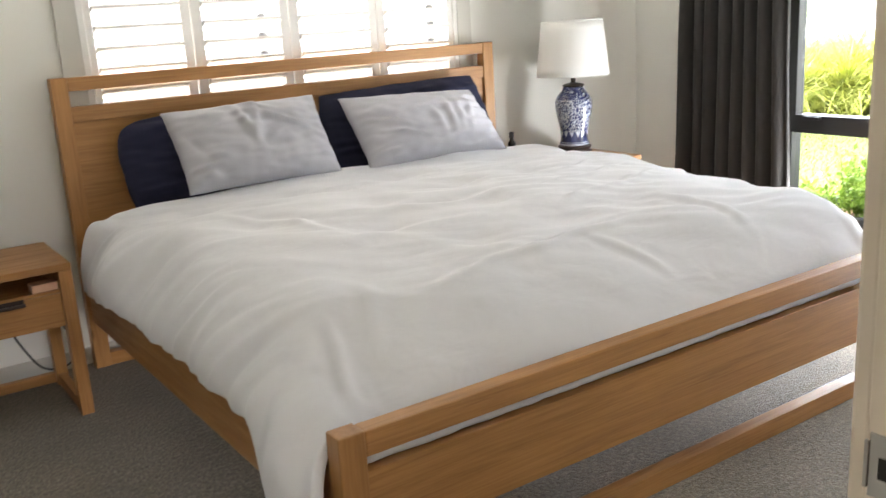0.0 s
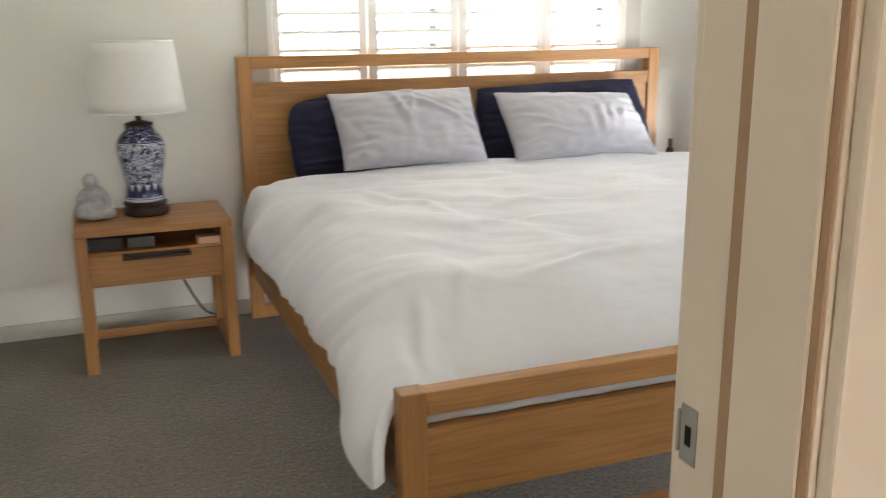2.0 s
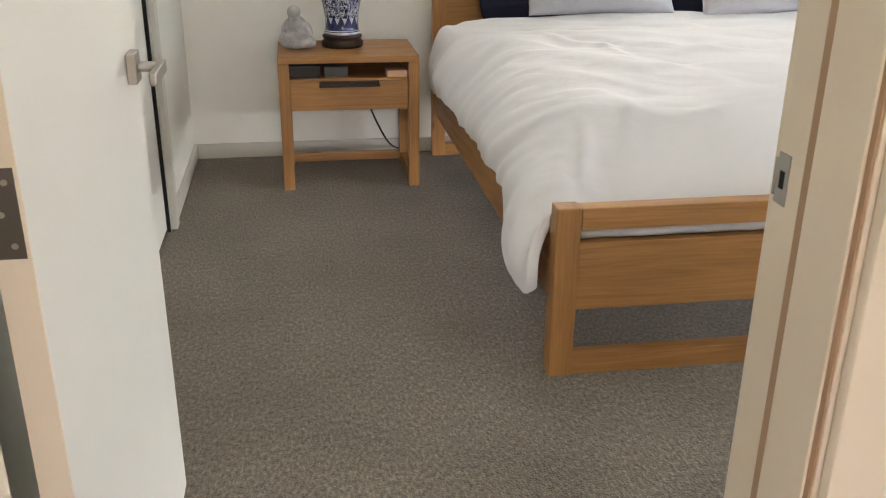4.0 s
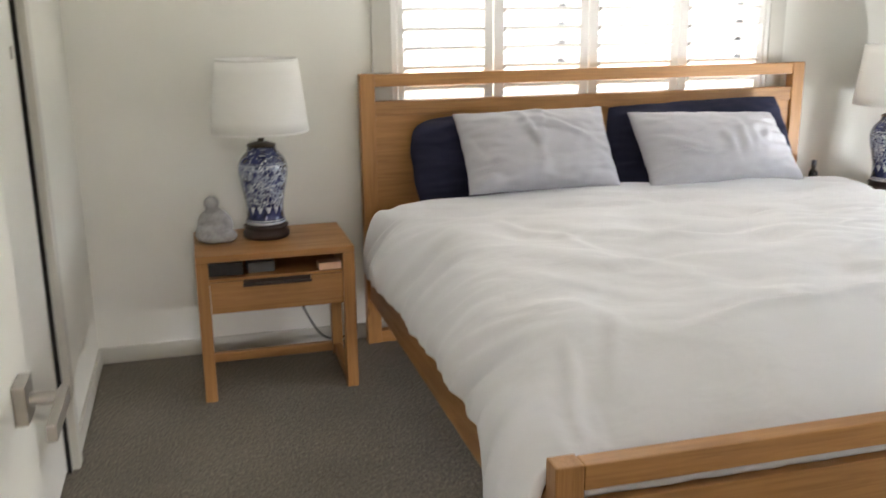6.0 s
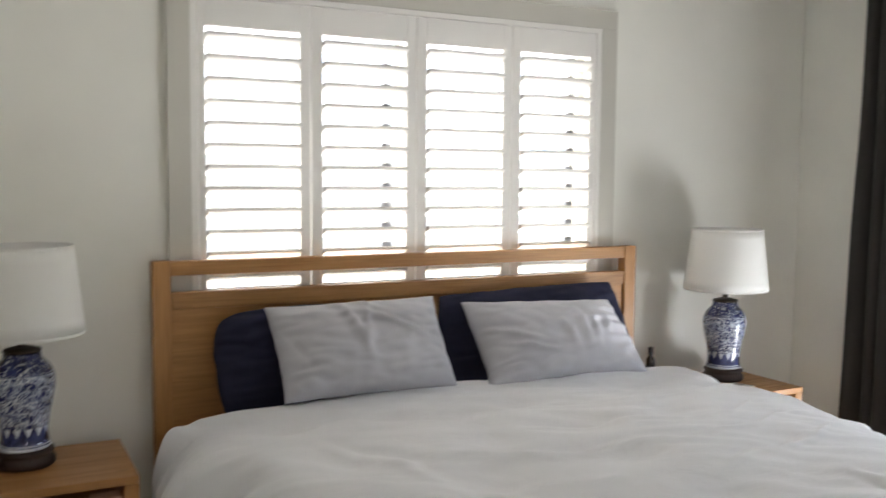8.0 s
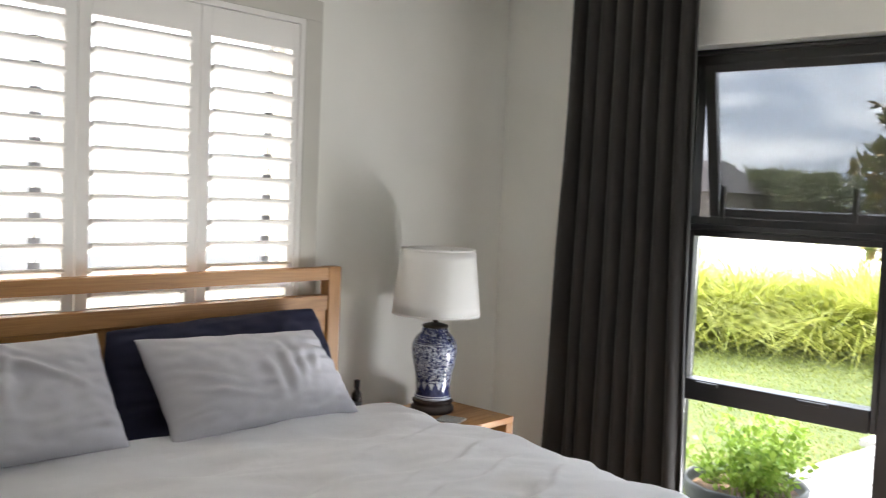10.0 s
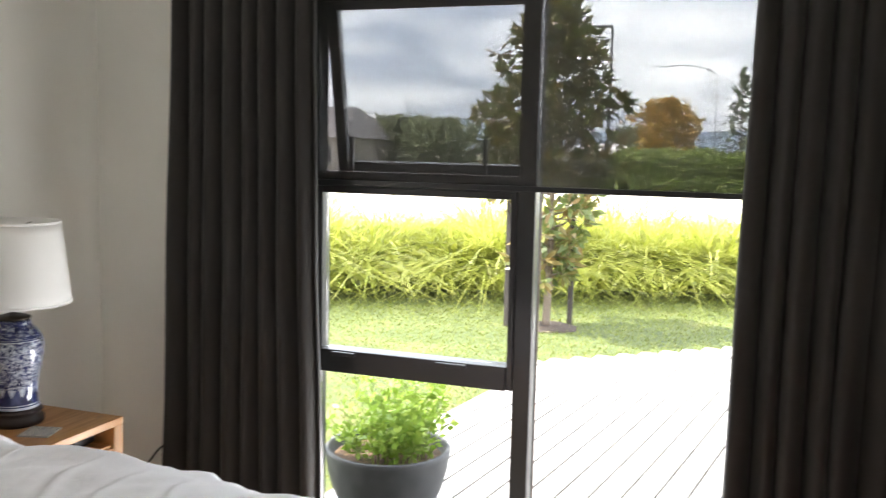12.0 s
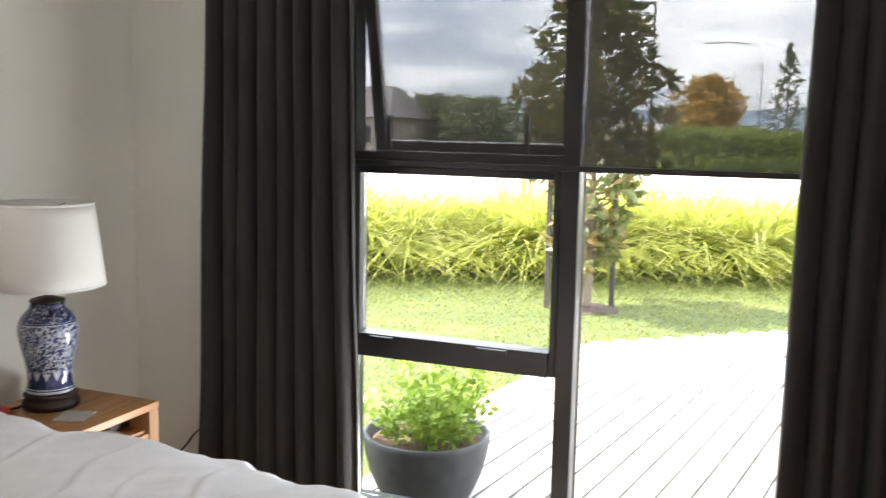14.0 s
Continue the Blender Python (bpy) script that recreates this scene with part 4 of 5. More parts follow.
def nightstand(x, y_front, label):
    """Oak bedside table; origin at the middle of its front edge."""
    ns = thing("nightstand", x, y_front, 0, label, "nightstand", group="bedside tables")
    w, d, h = 0.292, 0.43, 0.567
    part("top", block(-w, w, 0.0, d, h - 0.026, h, 0.003), OAK_X, ns)
    for s in (-1, 1):
        part("front_leg", block(s * (w - 0.045), s * w, 0.002, 0.05, 0, h - 0.0265, 0.003), OAK_Z, ns)
        part("back_leg", block(s * (w - 0.045), s * w, d - 0.05, d - 0.002, 0, h - 0.0265, 0.003), OAK_Z, ns)
        part("side_panel", block(s * (w - 0.035), s * (w - 0.012), 0.0505, d - 0.0505, 0.345, h - 0.0265), OAK_Y, ns)
        part("side_stretcher", block(s * (w - 0.038), s * (w - 0.008), 0.0505, d - 0.0505, 0.0, 0.045, 0.002), OAK_Y, ns)
    part("back_stretcher", block(-w + 0.0455, w - 0.0455, d - 0.042, d - 0.014, 0.012, 0.05, 0.002), OAK_X, ns)
    part("back_panel", block(-w + 0.0455, w - 0.0455, d - 0.03, d - 0.012, 0.345, h - 0.0265), OAK_X, ns)
    part("shelf", block(-w + 0.0455, w - 0.0455, 0.02, d - 0.0305, 0.464, 0.474, 0.001), OAK_X, ns)
    bm = bmesh.new()   # one board with a slot cut out of its top edge
    a, z0, z1, zs = w - 0.047, 0.345, 0.4635, 0.446
    outline = [(-a, z0), (a, z0), (a, z1), (0.125, z1), (0.125, zs), (-0.125, zs), (-0.125, z1), (-a, z1)]
    face = bm.faces.new([bm.verts.new((x, 0.006, z)) for x, z in outline])
    grown = bmesh.ops.extrude_face_region(bm, geom=[face])
    bmesh.ops.translate(bm, verts=[g for g in grown["geom"] if isinstance(g, bmesh.types.BMVert)], vec=(0, 0.022, 0))
    drawer = part("drawer", bm, OAK_X, ns)
    part("finger_slot", block(-0.125, 0.125, 0.0265, 0.03, 0.4465, 0.463), DARK_WOOD, drawer, "dark recessed finger slot")
    part("handle", block(-0.127, 0.127, -0.003, 0.012, 0.441, 0.452, 0.003), DARK_WOOD, drawer, "dark wooden pull")
    return ns


nightstand(-1.475, -0.55, "oak nightstand with open shelf and one drawer")
nightstand(1.33, -0.575, "oak nightstand tucked between bed and curtain")


def table_lamp(x, y, z, rz, label):
    lamp = thing("table_lamp", x, y, z, label, "table lamp", rz, group="bedside lamps")
    part("base", turned([(0.084, 0), (0.09, 0.006), (0.09, 0.022), (0.083, 0.03), (0.08, 0.036), (0.086, 0.044), (0.086, 0.05), (0.074, 0.054)], 48), DARK_WOOD, lamp, "dark wooden foot", True)
    prof = [(0.066, 0.054), (0.078, 0.056), (0.078, 0.066), (0.073, 0.075), (0.071, 0.09), (0.0715, 0.12), (0.076, 0.155), (0.084, 0.19),
            (0.092, 0.225), (0.0965, 0.255), (0.0965, 0.275), (0.092, 0.295), (0.08, 0.317), (0.063, 0.333), (0.056, 0.34), (0.056, 0.352), (0.053, 0.357), (0.03, 0.358)]
    smoothed(part("jar", turned(prof, 48), CHINA, lamp, "blue and white floral porcelain jar"))
    part("cap", turned([(0.054, 0.3575), (0.056, 0.36), (0.054, 0.366), (0.03, 0.373), (0.014, 0.376)], 40), BRONZE, lamp, "dark metal cap", True)
    part("stem", turned([(0.0125, 0.376), (0.0125, 0.43), (0.009, 0.432), (0.009, 0.47)], 20), BRONZE, lamp)
    n = 64
    bm = bmesh.new()
    prof = [(0.186, 0.412), (0.155, 0.687)]
    for ins in (0, 1):
        rings = []
        for k in range(7):
            f = k / 6
            r = 0.186 + (0.155 - 0.186) * f - 0.003 * ins
            rings.append([bm.verts.new((r * math.cos(math.tau * i / n), r * math.sin(math.tau * i / n), 0.412 + 0.275 * f)) for i in range(n)])
        for a, b in zip(rings, rings[1:]):
            for i in range(n):
                bm.faces.new((a[i], a[(i + 1) % n], b[(i + 1) % n], b[i]))
        if ins == 0:
            ends = (rings[0], rings[-1])
        else:
            for o, q in zip(ends, (rings[0], rings[-1])):
                for i in range(n):
                    bm.faces.new((o[i], o[(i + 1) % n], q[(i + 1) % n], q[i]))
    shade = part("shade", bm, SHADE, lamp, "cream fabric drum shade", True)
    for zz, rr in ((0.4155, 0.1858), (0.6835, 0.1556)):
        part("shade_trim", turned([(rr + 0.0004, zz - 0.004), (rr + 0.001, zz - 0.002), (rr + 0.001, zz + 0.002), (rr + 0.0004, zz + 0.004)], 64, False), SHADE, shade)
    bm = bmesh.new()
    for k in range(3):
        q = math.tau * k / 3
        tube(bm, [(0.009 * math.cos(q), 0.009 * math.sin(q), 0.655), (0.1535 * math.cos(q), 0.1535 * math.sin(q), 0.672)], 0.0022, 6)
    part("spider", bm, CHROME, shade)
    part("rod", turned([(0.004, 0.47), (0.004, 0.66)], 10), CHROME, lamp)
    smoothed(part("bulb", turned([(0.013, 0.4705), (0.014, 0.49), (0.028, 0.525), (0.03, 0.545), (0.022, 0.565), (0.005, 0.575)], 20), WHITE_CARD, lamp))
    return lamp


table_lamp(-1.487, -0.285, 0.567, 20, "blue and white porcelain lamp beside the stone figure")
table_lamp(1.42, -0.295, 0.567, 140, "blue and white porcelain lamp beside the coaster")


# small seated stone figure
def blob(bm, c, r, rot=(0, 0, 0)):
    bmesh.ops.create_uvsphere(bm, u_segments=20, v_segments=12, radius=1.0,
                              matrix=pose(*c, *rot) @ Matrix.Diagonal((*r, 1)))


bm = bmesh.new()
blob(bm, (0, 0, 0.045), (0.062, 0.05, 0.045))
blob(bm, (0, 0.008, 0.09), (0.047, 0.04, 0.06))
blob(bm, (-0.045, -0.012, 0.04), (0.024, 0.035, 0.036), (0, 0, 20))
blob(bm, (0.05, -0.016, 0.032), (0.03, 0.034, 0.028), (0, 0, -25))
blob(bm, (0.0, -0.035, 0.022), (0.05, 0.024, 0.02))
blob(bm, (-0.042, 0.0, 0.095), (0.018, 0.024, 0.042), (0, 18, 0))
blob(bm, (0.042, 0.0, 0.095), (0.018, 0.024, 0.042), (0, -22, 0))
blob(bm, (-0.008, 0.0, 0.168), (0.027, 0.028, 0.032))
blob(bm, (-0.006, 0.0, 0.14), (0.026, 0.025, 0.02))
figure = link_mesh("stone_figurine", bm, STONE)
figure.matrix_basis = pose(-1.682, -0.33, 0.569, 0, 0, -20) @ Matrix.Diagonal((1.1, 1.08, 0.9, 1))
tagged(figure, "small weathered grey stone seated figure on the nightstand", "figurine")
md = figure.modifiers.new("fuse", 'REMESH')
md.mode, md.voxel_size, md.use_smooth_shade = 'VOXEL', 0.0045, True
md = figure.modifiers.new("soften", 'SMOOTH')
md.iterations, md.factor = 5, 0.5


def small_box(name, x, y, z, sx, sy, sz, mat, label, category, rz=0.0, bevel=0.003):
    ob = link_mesh(name, block(-sx / 2, sx / 2, -sy / 2, sy / 2, 0, sz, bevel), mat)
    ob.matrix_basis = pose(x, y, z, 0, 0, rz)
    return tagged(ob, label, category)


small_box("black_case", -1.66, -0.42, 0.4745, 0.13, 0.16, 0.048, BLACK_PLASTIC, "small black case on the open nightstand shelf", "case")
small_box("clock_radio", -1.53, -0.44, 0.4745, 0.1, 0.09, 0.04, GREY_PLASTIC, "small grey clock radio on the nightstand shelf", "radio", 4)
small_box("card_box", -1.275, -0.495, 0.4745, 0.085, 0.06, 0.028, PINK_CARD, "pale pink card box at the shelf edge", "box", 3)
small_box("black_case", 1.525, -0.42, 0.4745, 0.11, 0.14, 0.045, BLACK_PLASTIC, "black case deep on the nightstand shelf", "case", 5, 0.012)
small_box("white_remote", 1.43, -0.51, 0.4745, 0.1, 0.07, 0.02, WHITE_CARD, "white plastic box lying on the shelf edge", "remote", -20, 0.005)
small_box("coaster", 1.36, -0.455, 0.5675, 0.1, 0.1, 0.006, COASTER, "printed cream square coaster on the nightstand", "coaster", 18, 0.001)
small_box("red_case", 1.275, -0.185, 0.5675, 0.12, 0.07, 0.022, RED_LEATHER, "red spectacle case lying on the nightstand", "case", 75, 0.006)

bottle = thing("bottle", 1.10, -0.172, 0.5675, "small dark glass bottle with black cap", "bottle")
part("body", turned([(0.017, 0), (0.0205, 0.002), (0.021, 0.01), (0.021, 0.085), (0.0195, 0.095), (0.012, 0.106), (0.0095, 0.11), (0.0095, 0.118)], 24), BOTTLE, bottle, smooth=True)
part("cap", turned([(0.0115, 0.1185), (0.012, 0.12), (0.012, 0.148), (0.011, 0.15)], 20), BLACK_PLASTIC, bottle)
part("label", turned([(0.0213, 0.02), (0.0214, 0.021), (0.0214, 0.065), (0.0213, 0.066)], 24, False), GREY_PLASTIC, bottle)


def cord(name, pts, label):
    return tagged(link_mesh(name, tube(bmesh.new(), curve_pts(pts, 7), 0.0042, 6), CABLE, True), label, "cable")


cord("cable", [(-1.39, -0.145, 0.36), (-1.37, -0.16, 0.28), (-1.31, -0.12, 0.14), (-1.26, -0.09, 0.06), (-1.2, -0.075, 0.035), (-1.14, -0.06, 0.05), (-1.125, -0.04, 0.12), (-1.15, -0.03, 0.2)], "thin black lamp cable hanging behind the nightstand")
cord("cable", [(1.3, -0.2, 0.5715), (1.34, -0.22, 0.571), (1.40, -0.215, 0.571)], "thin black lamp cable across the nightstand top")
cord("cable", [(1.55, -0.1, 0.3), (1.62, -0.08, 0.1), (1.75, -0.06, 0.012), (1.95, -0.08, 0.008), (2.1, -0.13, 0.03), (2.165, -0.185, 0.11), (2.172, -0.25, 0.18), (2.172, -0.31, 0.25), (2.172, -0.42, 0.33)], "thin black cable rising up the wall behind the curtain")

# red chair in the corner
chair = thing("armchair", 1.6, -3.23, 0, "red patterned velvet chair with a rounded back", "armchair", 14)
bm = bmesh.new()
n, rows = 40, []
for j in range(15):
    f = j / 14
    z = 0.2 + 0.6 * f
    row = []
    for i in range(n + 1):
        q = -1 + 2 * i / n
        a = q * radians(105)
        top = 0.79 - 0.03 * abs(q) - 0.06 * abs(q) ** 14
        zz = 0.2 + (top - 0.2) * f
        r = 0.31 + 0.03 * f
        row.append(bm.verts.new((r * math.sin(a), 0.05 + r * math.cos(a) * -1.0, zz)))
    rows.append(row)
for a, b in zip(rows, rows[1:]):
    for i in range(n):
        bm.faces.new((a[i], a[i + 1], b[i + 1], b[i]))
back = part("backrest", bm, VELVET, chair, "red velvet wrap-round back")
md = back.modifiers.new("padding", 'SOLIDIFY')
md.thickness, md.offset = 0.085, -1
md = back.modifiers.new("soft", 'BEVEL')
md.width, md.segments = 0.03, 4
for p in back.data.polygons:
    p.use_smooth = True
part("seat", turned([(0.19, 0.25), (0.235, 0.27), (0.24, 0.4), (0.22, 0.44), (0.12, 0.455)], 36), VELVET, chair, smooth=True)
for q in (45, 135, 225, 315):
    c, s = math.cos(radians(q)), math.sin(radians(q))
    part("leg", tube(bmesh.new(), [(0.2 * c, 0.2 * s, 0.26), (0.22 * c, 0.22 * s, 0.0)], [0.02, 0.012], 12), DARK_WOOD, chair)

# ---- outdoors ----
GZ = -0.3
PALE_WALL = paint("pale_backdrop_render", (0.5, 0.49, 0.47), 0.9, 8.0, 0.003)
bm = bmesh.new()
bmesh.ops.create_grid(bm, x_segments=8, y_segments=8, size=2500, matrix=Matrix.Translation((0, 0, GZ)))
solid("ground", "sunlit green lawn and open ground", "ground", bm, LAWN)
solid("road", "pale sunlit concrete road beyond the grasses", "road", block(15.5, 44.0, -60, 90, GZ + 0.004, GZ + 0.02), ROAD)
# pale paving and wall added to the north so the shutter gaps glow white
solid("added_paving", "broad pale paving added to whiten the view through the shutters", "paving", block(-60, 2.2, 0.9, 120, GZ + 0.004, GZ + 0.03), ROAD)
solid("added_backdrop_wall", "plain pale wall added to whiten the view through the shutters", "wall", block(-60, 14.4, 13, 13.2, GZ, 2.0), PALE_WALL)
solid("added_paving_far", "pale paving added farther off to whiten the shutter gaps", "paving", block(2.2, 14.4, 8, 120, GZ + 0.004, GZ + 0.03), ROAD)
for x in (15.1, 44.0):
    solid("kerb", "pale concrete kerb along the road", "kerb", block(x, x + 0.4, -60, 90, GZ + 0.004, GZ + 0.12, 0.02), ROAD)


def blade(bm, root, way, length, width, bend, segs=4):
    side = Vector((-way.y, way.x, 0)).normalized()
    prev = None
    for k in range(segs + 1):
        f = k / segs
        p = root + Vector((0, 0, length * f * (1 - 0.5 * bend * f))) + way * (length * bend * f * f)
        w = width * (1 - f) ** 0.7
        if k == segs:
            cur = (bm.verts.new(p),)
        else:
            cur = (bm.verts.new(p - side * w), bm.verts.new(p + side * w))
        if prev:
            bm.faces.new((prev[0], prev[1], cur[1], cur[0]) if len(cur) == 2 else (prev[0], prev[1], cur[0]))
        prev = cur


rnd = random.Random(5)


def grass_clump(x, y, h, n):
    bm = bmesh.new()
    for _ in range(n):
        a, r = rnd.uniform(0, math.tau), 0.22 * math.sqrt(rnd.random())
        d = a + rnd.uniform(-0.7, 0.7)
        blade(bm, Vector((r * math.cos(a), r * math.sin(a), 0)), Vector((math.cos(d), math.sin(d), 0)), h * rnd.uniform(0.9, 1.7), 0.012, rnd.uniform(0.5, 1.9), 6)
    ob = link_mesh("grass_clump", bm, STRAP)
    ob.matrix_basis = pose(x, y, GZ)
    return tagged(ob, "arching bright green strap-leaved grass clump beside the lawn", "ornamental grass", "row of grass clumps")


kinds = [grass_clump(9.5 + 0.2, 2.4, h, 400) for h in (0.95, 0.85, 1.05)]
count = 0
for row_i in range(4):
    for k in range(22):
        f = k / 21
        x, y = 8.6 + 5.6 * f, 4.6 - 9.3 * f
        if f > 0.55:
            x = 11.7 + (f - 0.55) * 2.2
        x += -0.1 + row_i * 0.62 + rnd.uniform(-0.2, 0.2)
        y += row_i * 0.15 + rnd.uniform(-0.25, 0.25)
        src = kinds[count % 3]
        count += 1
        s = rnd.uniform(0.72, 1.3)
        if count <= 3:
            src.matrix_basis = pose(x, y, GZ, 0, 0, rnd.uniform(0, 360))
        else:
            c = copy_thing(src, pose(x, y, GZ, 0, 0, rnd.uniform(0, 360)))
            c.scale = (s, s, s)

bm = bmesh.new()
for _ in range(60000):
    x, y = rnd.uniform(3.0, 12.5), rnd.uniform(-4.5, 5.0)
    if y < -0.66 - 0.05 * (x - 3) and x < 6.4 - (y + 0.85) * 0.9:
        continue
    d = rnd.uniform(0, math.tau)
    blade(bm, Vector((x, y, GZ)), Vector((math.cos(d), math.sin(d), 0)), rnd.uniform(0.02, 0.05), 0.005, rnd.uniform(0.3, 1.0), 2)
tagged(link_mesh("lawn_blades", bm, TURF), "short sunlit lawn grass blades", "grass", kind="stuff")


def leaf_quad(bm, c, d, up, l, w):
    s = d.cross(up).normalized() * w
    a, b = bm.verts.new(c), bm.verts.new(c + d * l)
    m1, m2 = bm.verts.new(c + d * l * 0.5 + s), bm.verts.new(c + d * l * 0.5 - s)
    bm.faces.new((a, m1, b, m2))


def rand_dir():
    while True:
        v = Vector((rnd.uniform(-1, 1), rnd.uniform(-1, 1), rnd.uniform(-1, 1)))
        if 0.1 < v.length < 1:
            return v.normalized()


def tree(name, x, y, h, r, leaf_mat, label, n_limb, per, leaf, crown0=0.3, cone=0.7, trunk_r=0.05):
    """Tapered trunk, limbs and a crown of single leaves set round the twigs."""
    t = thing(name, x, y, GZ, label, "tree")
    bm = bmesh.new()
    tr = curve_pts([(0, 0, 0), (0.03, -0.02, h * 0.35), (-0.03, 0.02, h * 0.7), (0, 0, h * 0.97)], 6)
    tube(bm, tr, [trunk_r * (1 - 0.85 * i / (len(tr) - 1)) for i in range(len(tr))], 10)
    lv = bmesh.new()
    for k in range(n_limb):
        f = crown0 + (1 - crown0) * (k + rnd.random()) / n_limb
        z0 = h * f * 0.92
        g = (f - crown0) / (1 - crown0)
        reach = r * ((1 - g) ** cone if cone > 0 else math.sqrt(max(0.05, 1 - (2 * g - 0.9) ** 2))) * rnd.uniform(0.65, 1.1) * (0.55 + 0.45 * min(1, g * 6))
        a = k * 2.4 + rnd.uniform(-0.5, 0.5)
        d = Vector((math.cos(a), math.sin(a), 0))
        pts = curve_pts([(0, 0, z0), d * reach * 0.5 + Vector((0, 0, z0 + 0.1 * reach)), d * reach + Vector((0, 0, z0 + 0.42 * reach))], 4)
        tube(bm, pts, [trunk_r * 0.3 * (1 - 0.8 * i / (len(pts) - 1)) for i in range(len(pts))], 5)
        for _ in range(per):
            q = rnd.uniform(0.25, 1.05)
            p = pts[min(int(q * (len(pts) - 1)), len(pts) - 1)] + rand_dir() * reach * 0.3 * rnd.random()
            dd = (d * 0.6 + rand_dir() + Vector((0, 0, 0.25))).normalized()
            leaf_quad(lv, p, dd, rand_dir(), leaf * rnd.uniform(0.7, 1.2), leaf * rnd.uniform(0.16, 0.24))
    part("trunk", bm, BARK, t, smooth=True)
    part("crown", lv, leaf_mat, t)
    return t


def magnolia(x, y, h):
    """Slim leader, rising limbs, and stars of long leaves at the ends of the twigs."""
    t = thing("magnolia_tree", x, y, GZ, "young magnolia with bronze-backed glossy leaves", "tree")
    bm, lv = bmesh.new(), bmesh.new()
    tr = curve_pts([(0, 0, 0), (0.03, -0.02, h * 0.35), (-0.03, 0.02, h * 0.7), (0, 0, h * 0.97)], 8)
    tube(bm, tr, [0.045 * (1 - 0.85 * i / (len(tr) - 1)) for i in range(len(tr))], 10)

    def star(p, way, n, size):
        way = way.normalized()
        for _ in range(n):
            d = (way * rnd.uniform(0.1, 0.9) + rand_dir()).normalized()
            leaf_quad(lv, p + d * 0.015, d, (rand_dir() + way).normalized(), size * rnd.uniform(0.65, 1.15), size * rnd.uniform(0.15, 0.2))

    n_limb = 56
    for k in range(n_limb):
        f = (k + rnd.random()) / n_limb
        z0 = h * (0.12 + 0.84 * f)
        wide = 0.45 + 0.5 * ease(f, 0.05, 0.4) if f < 0.45 else 0.95 * (1 - (f - 0.45) / 0.55) ** 0.8 + 0.08
        reach = 0.8 * wide * rnd.uniform(0.7, 1.05) * (0.75 if f < 0.22 else 1.0)
        a = k * 2.4 + rnd.uniform(-0.5, 0.5)
        d = Vector((math.cos(a), math.sin(a), 0))
        end = d * reach + Vector((0, 0, z0 + 0.55 * reach))
        pts = curve_pts([(0, 0, z0), d * reach * 0.55 + Vector((0, 0, z0 + 0.15 * reach)), end], 5)
        tube(bm, pts, [0.014 * (1 - 0.7 * i / (len(pts) - 1)) for i in range(len(pts))], 5)
        star(end, d + Vector((0, 0, 0.7)), 17, 0.19)
        for _ in range(2 + (f > 0.25) * 3):
            q = pts[rnd.randrange(len(pts) // 3, len(pts) - 1)]
            e = q + (d * 0.4 + rand_dir() + Vector((0, 0, 0.5))).normalized() * rnd.uniform(0.1, 0.25)
            tube(bm, [q, e], 0.005, 4)
            star(e, e - q, 11, 0.165)
    part("trunk", bm, BARK, t, smooth=True)
    part("crown", lv, MAGNOLIA, t)


def stake(x, y):
    tagged(link_mesh("tree_stake", block(x - 0.025, x + 0.025, y - 0.025, y + 0.025, GZ, GZ + 1.35, 0.004), STAKE), "dark square timber tree stake in the lawn", "stake", "tree stakes")


magnolia(8.3, -0.5, 3.35)
stake(8.55, -0.70)
stake(8.2, -0.10)
bm = turned([(0.33, GZ + 0.002), (0.3, GZ + 0.015), (0.2, GZ + 0.03), (0.05, GZ + 0.04)], 30)
for w in bm.verts:
    w.co += Vector((0.08 * noise.noise(w.co * 6), 0.08 * noise.noise(w.co * 6 + Vector((4, 0, 0))), 0.012 * noise.noise(w.co * 14)))
bmesh.ops.translate(bm, verts=bm.verts, vec=(8.35, -0.5, 0))
tagged(link_mesh("mulch_ring", bm, MULCH), "ring of brown bark mulch round the tree", "mulch")

# round pot of herbs on the deck
DZ = -0.2
PX, PY = 2.87, -1.05
pot = thing("planter", PX, PY, DZ, "round grey concrete bowl planter on the deck", "planter")
part("bowl", turned([(0.13, 0), (0.17, 0.01), (0.215, 0.07), (0.255, 0.16), (0.28, 0.25), (0.292, 0.325), (0.293, 0.345), (0.287, 0.352), (0.274, 0.35), (0.27, 0.33), (0.262, 0.285)], 56), POT, pot, smooth=True)
part("soil", turned([(0.262, 0.285), (0.25, 0.305), (0.1, 0.315), (0.02, 0.317)], 40), SOIL, pot)
herbs = thing("herb_plants", PX, PY, DZ + 0.31, "leafy bright green basil and parsley growing in the pot", "herb plant")
for k in range(58):
    bm, lv = bmesh.new(), bmesh.new()
    a, r = rnd.uniform(0, math.tau), 0.2 * math.sqrt(rnd.random())
    h = rnd.uniform(0.14, 0.36) * (1.15 - r * 1.5)
    base = Vector((r * math.cos(a), r * math.sin(a), 0))
    tip = base * 1.6 + Vector((rnd.uniform(-0.04, 0.04), rnd.uniform(-0.04, 0.04), h))
    pts = curve_pts([base, base * 1.1 + Vector((0, 0, h * 0.5)), tip], 4)
    tube(bm, pts, 0.003, 5)
    for q in range(26):
        p = pts[rnd.randrange(2, len(pts))]
        d = (rand_dir() + Vector((0, 0, 0.15))).normalized()
        leaf_quad(lv, p + d * 0.012, d, rand_dir(), rnd.uniform(0.028, 0.055), rnd.uniform(0.009, 0.016))
    stem = part("stem", bm, BASIL, herbs)
    part("foliage", lv, BASIL, stem)

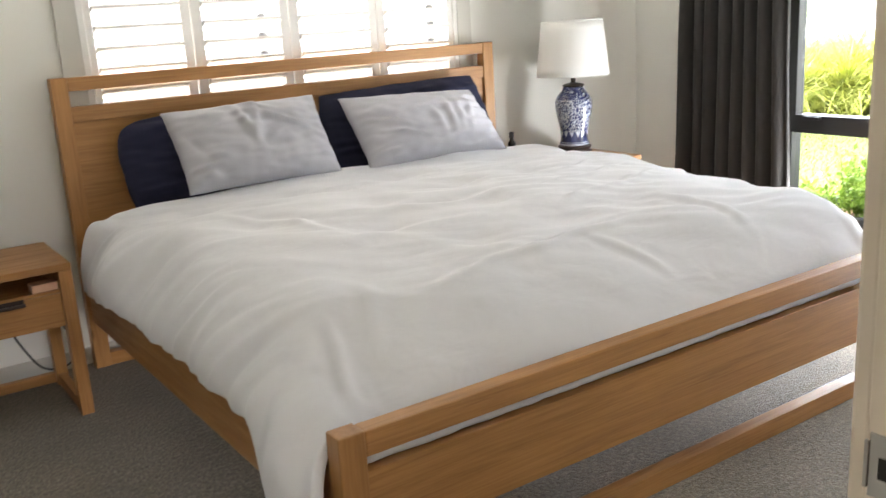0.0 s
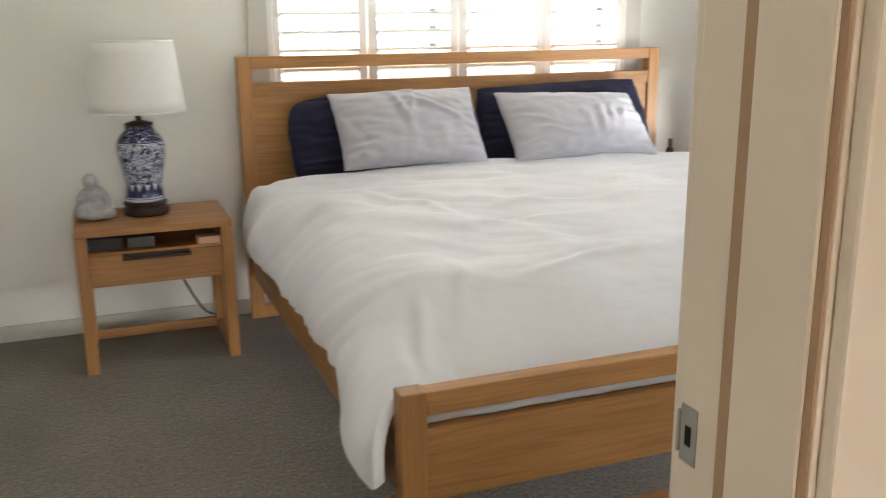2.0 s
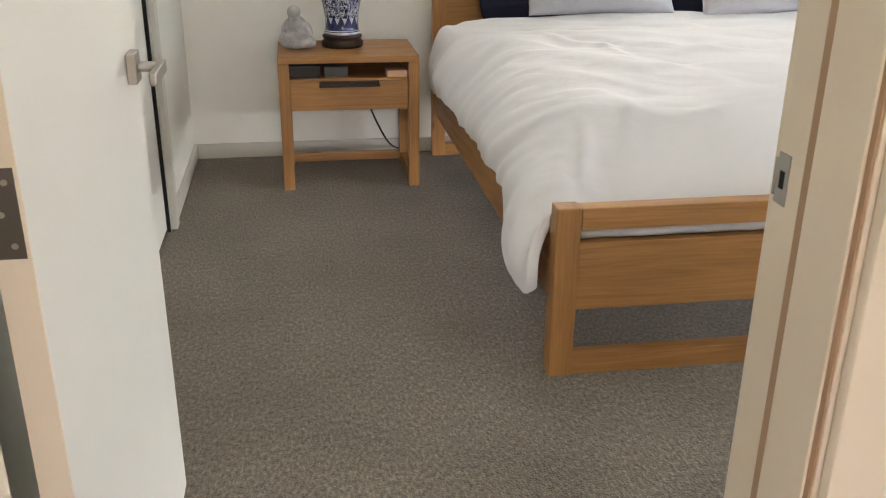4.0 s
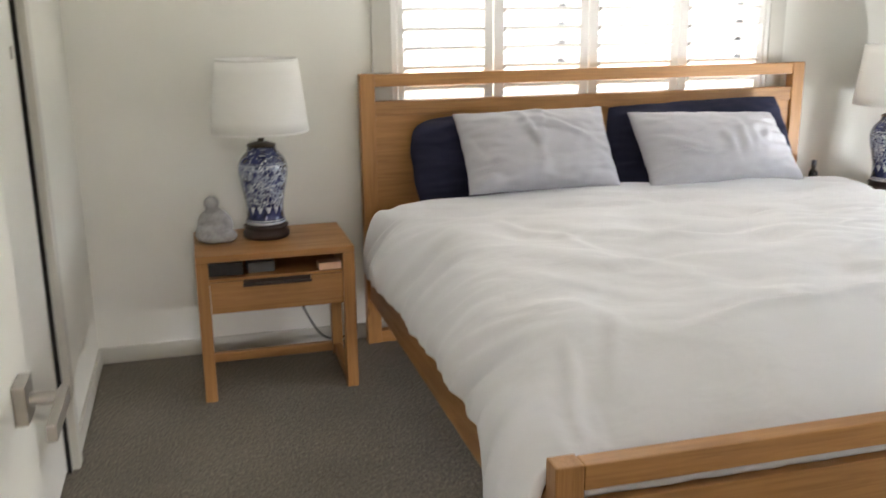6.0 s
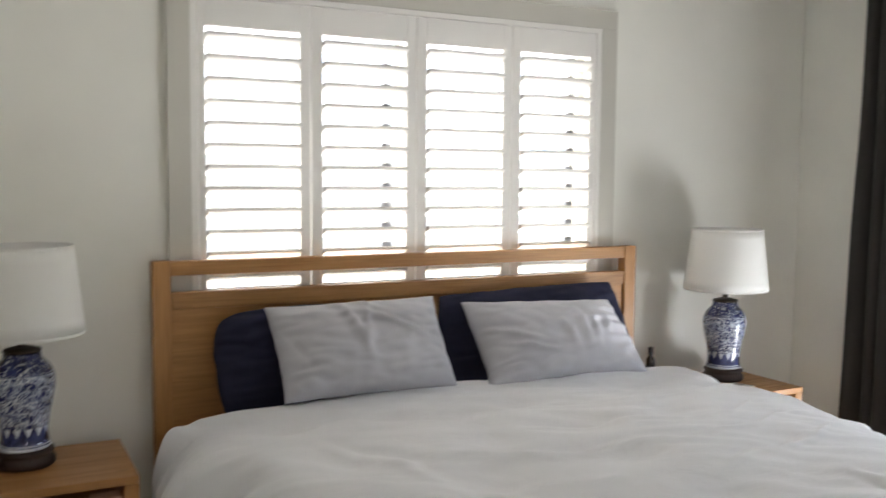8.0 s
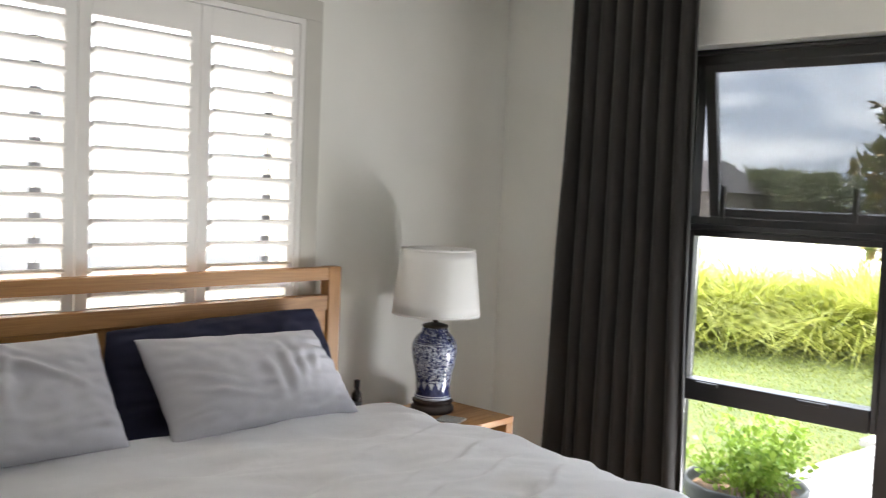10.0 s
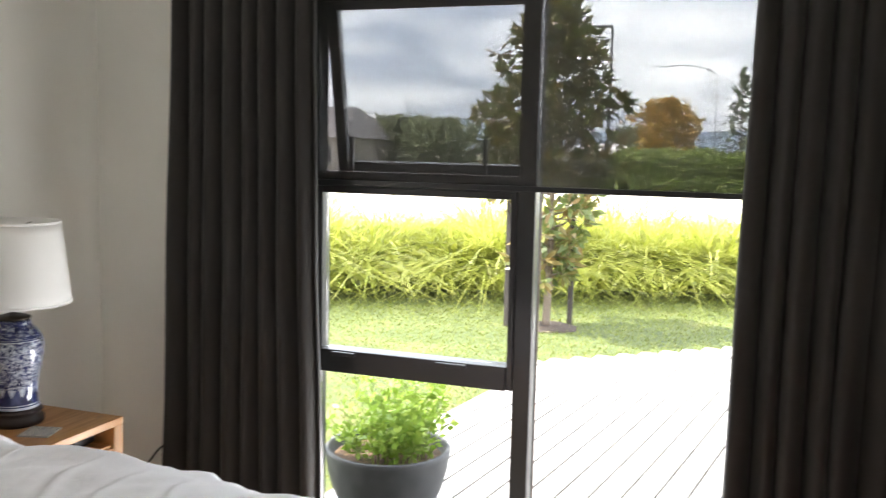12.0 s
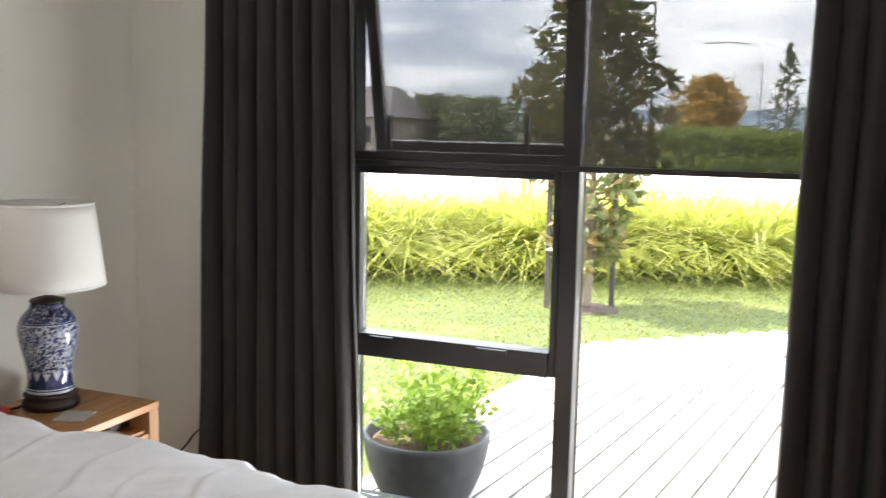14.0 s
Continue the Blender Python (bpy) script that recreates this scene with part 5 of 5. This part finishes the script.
# street things, far off
lamp_post = thing("street_lamp", 48.0, 5.8, GZ, "tall dark street lamp with a short arm", "street lamp")
part("pole", tube(bmesh.new(), [(0, 0, 0), (0, 0, 8.6)], [0.11, 0.07], 12), STEEL_POLE, lamp_post)
part("head", block(-0.15, 0.15, 0.0, 1.3, 8.5, 8.62, 0.05), STEEL_POLE, lamp_post)
lamp_post = thing("street_lamp", 84.0, 2.6, GZ, "distant slender street lamp with a curved arm", "street lamp")
part("pole", tube(bmesh.new(), curve_pts([(0, 0, 0), (0, 0, 7.5), (0, 0.4, 9.3), (0, 2.2, 9.9), (0, 4.0, 9.9)], 5), 0.05, 10), STEEL_POLE, lamp_post)
part("head", block(-0.12, 0.12, 3.9, 4.9, 9.82, 9.94, 0.04), STEEL_POLE, lamp_post)

tree("rust_leaved_tree", 58.0, 3.9, 5.6, 2.3, RUSTY, "rounded tree with orange-brown autumn leaves", 46, 60, 0.5, 0.15, -1, 0.15)
tree("pine_tree", 80.0, 0.2, 10.0, 2.2, GUM, "slim young conifer with open tiered branches", 26, 26, 0.5, 0.12, 0.9, 0.12)
for x, y, h, r in ((52, 16.5, 4.4, 2.8), (55, 21, 4.8, 3.0), (56, 12.3, 3.6, 2.4), (70, 27, 4.8, 3.0), (75, 17, 5.0, 3.4), (62, 33.5, 4.0, 2.2), (90, 10, 5.4, 3.4), (90, -4, 5.4, 3.6)):
    tree("street_tree", x, y, h * 0.84, r, GUM, "dull green rounded roadside tree", 30, 50, 0.6, 0.12, -1, 0.15)


def hedge(x, y, lx, ly, h, n):
    bm = bmesh.new()
    for _ in range(n):
        p = Vector((rnd.uniform(-lx, lx), rnd.uniform(-ly, ly), h * rnd.random() ** 0.6))
        p.z *= 0.85 + 0.25 * noise.noise((p.y * 0.8, p.x * 0.8, 3))
        leaf_quad(bm, p, rand_dir(), rand_dir(), 0.35, 0.1)
    ob = link_mesh("hedge", bm, HEDGE)
    ob.matrix_basis = pose(x, y, GZ)
    tagged(ob, "long clipped green hedge across the road", "hedge", kind="stuff")


hedge(46, 0.2, 1.2, 4.6, 2.3, 9000)
hedge(45.5, 0.0, 1.0, 5.5, 0.9, 4000)


def far_house(x, y, w, d, h, ridge, roof, label, rz=0):
    hs = thing("house", x, y, GZ, label, "house", rz)
    wall = part("wall", block(-d, d, -w, w, 0, h), RENDER_WALL, hs)
    bm = bmesh.new()
    a = [bm.verts.new((sx * (d + 0.4), sy * (w + 0.4), h)) for sx in (-1, 1) for sy in (-1, 1)]
    b = [bm.verts.new((0, sy * w * 0.55, h + ridge)) for sy in (-1, 1)]
    for f in ((a[0], a[1], b[1], b[0]), (a[2], b[0], b[1], a[3]), (a[0], b[0], a[2]), (a[1], a[3], b[1]), (a[0], a[2], a[3], a[1])):
        bm.faces.new(f)
    part("roof", bm, roof, hs)
    for k in (-0.5, 0.35):
        win = part("window", block(-d - 0.05, -d + 0.001, k * w - 0.7, k * w + 0.7, 0.9, 2.1), TRIM, hs)
        part("pane", block(-d - 0.07, -d - 0.051, k * w - 0.6, k * w + 0.6, 1.0, 2.0), BLACK_METAL, win)


far_house(52, 24.4, 3.2, 4, 2.5, 2.0, ROOF, "distant single-storey house with grey gabled roof")
far_house(78, 31, 4, 5, 2.6, 2.0, RED_ROOF, "distant house with a reddish tiled roof")
far_house(56, 7.6, 2.2, 2, 1.9, 0.6, PALE_ROOF, "low distant shed with a pale metal roof")

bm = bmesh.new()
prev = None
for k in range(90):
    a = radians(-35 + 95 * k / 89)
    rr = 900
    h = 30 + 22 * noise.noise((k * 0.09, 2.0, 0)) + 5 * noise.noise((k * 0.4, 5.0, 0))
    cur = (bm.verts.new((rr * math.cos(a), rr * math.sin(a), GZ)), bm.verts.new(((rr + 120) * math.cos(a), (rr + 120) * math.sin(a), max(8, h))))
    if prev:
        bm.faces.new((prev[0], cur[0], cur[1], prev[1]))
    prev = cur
solid("backdrop", "long low horizon hills with blue-grey haze in their colour", "hill", bm, HILL)

# deck boards
deck = thing("deck", 2.4, -0.85, DZ, "pale bleached timber deck outside the window", "deck", -8, kind="structure")
# one black slab below the boards paints the shade in their gaps
part("under_deck_shade", block(0.9, 3.8, -5.6, -0.03, -0.12, -0.05), GAP, deck)
PITCH = 0.146
for k in range(-4, 40):
    y1 = -k * PITCH
    start = max(0.06 + 0.141 * max(0.0, PITCH - y1), (y1 - 0.146 - 0.2) / 0.091 + 0.56)
    part("board", block(start, min(4.6 - y1 * 1.15, 8.6), y1 - PITCH + 0.014, y1, -0.045, 0.0, 0.002), DECK, deck)
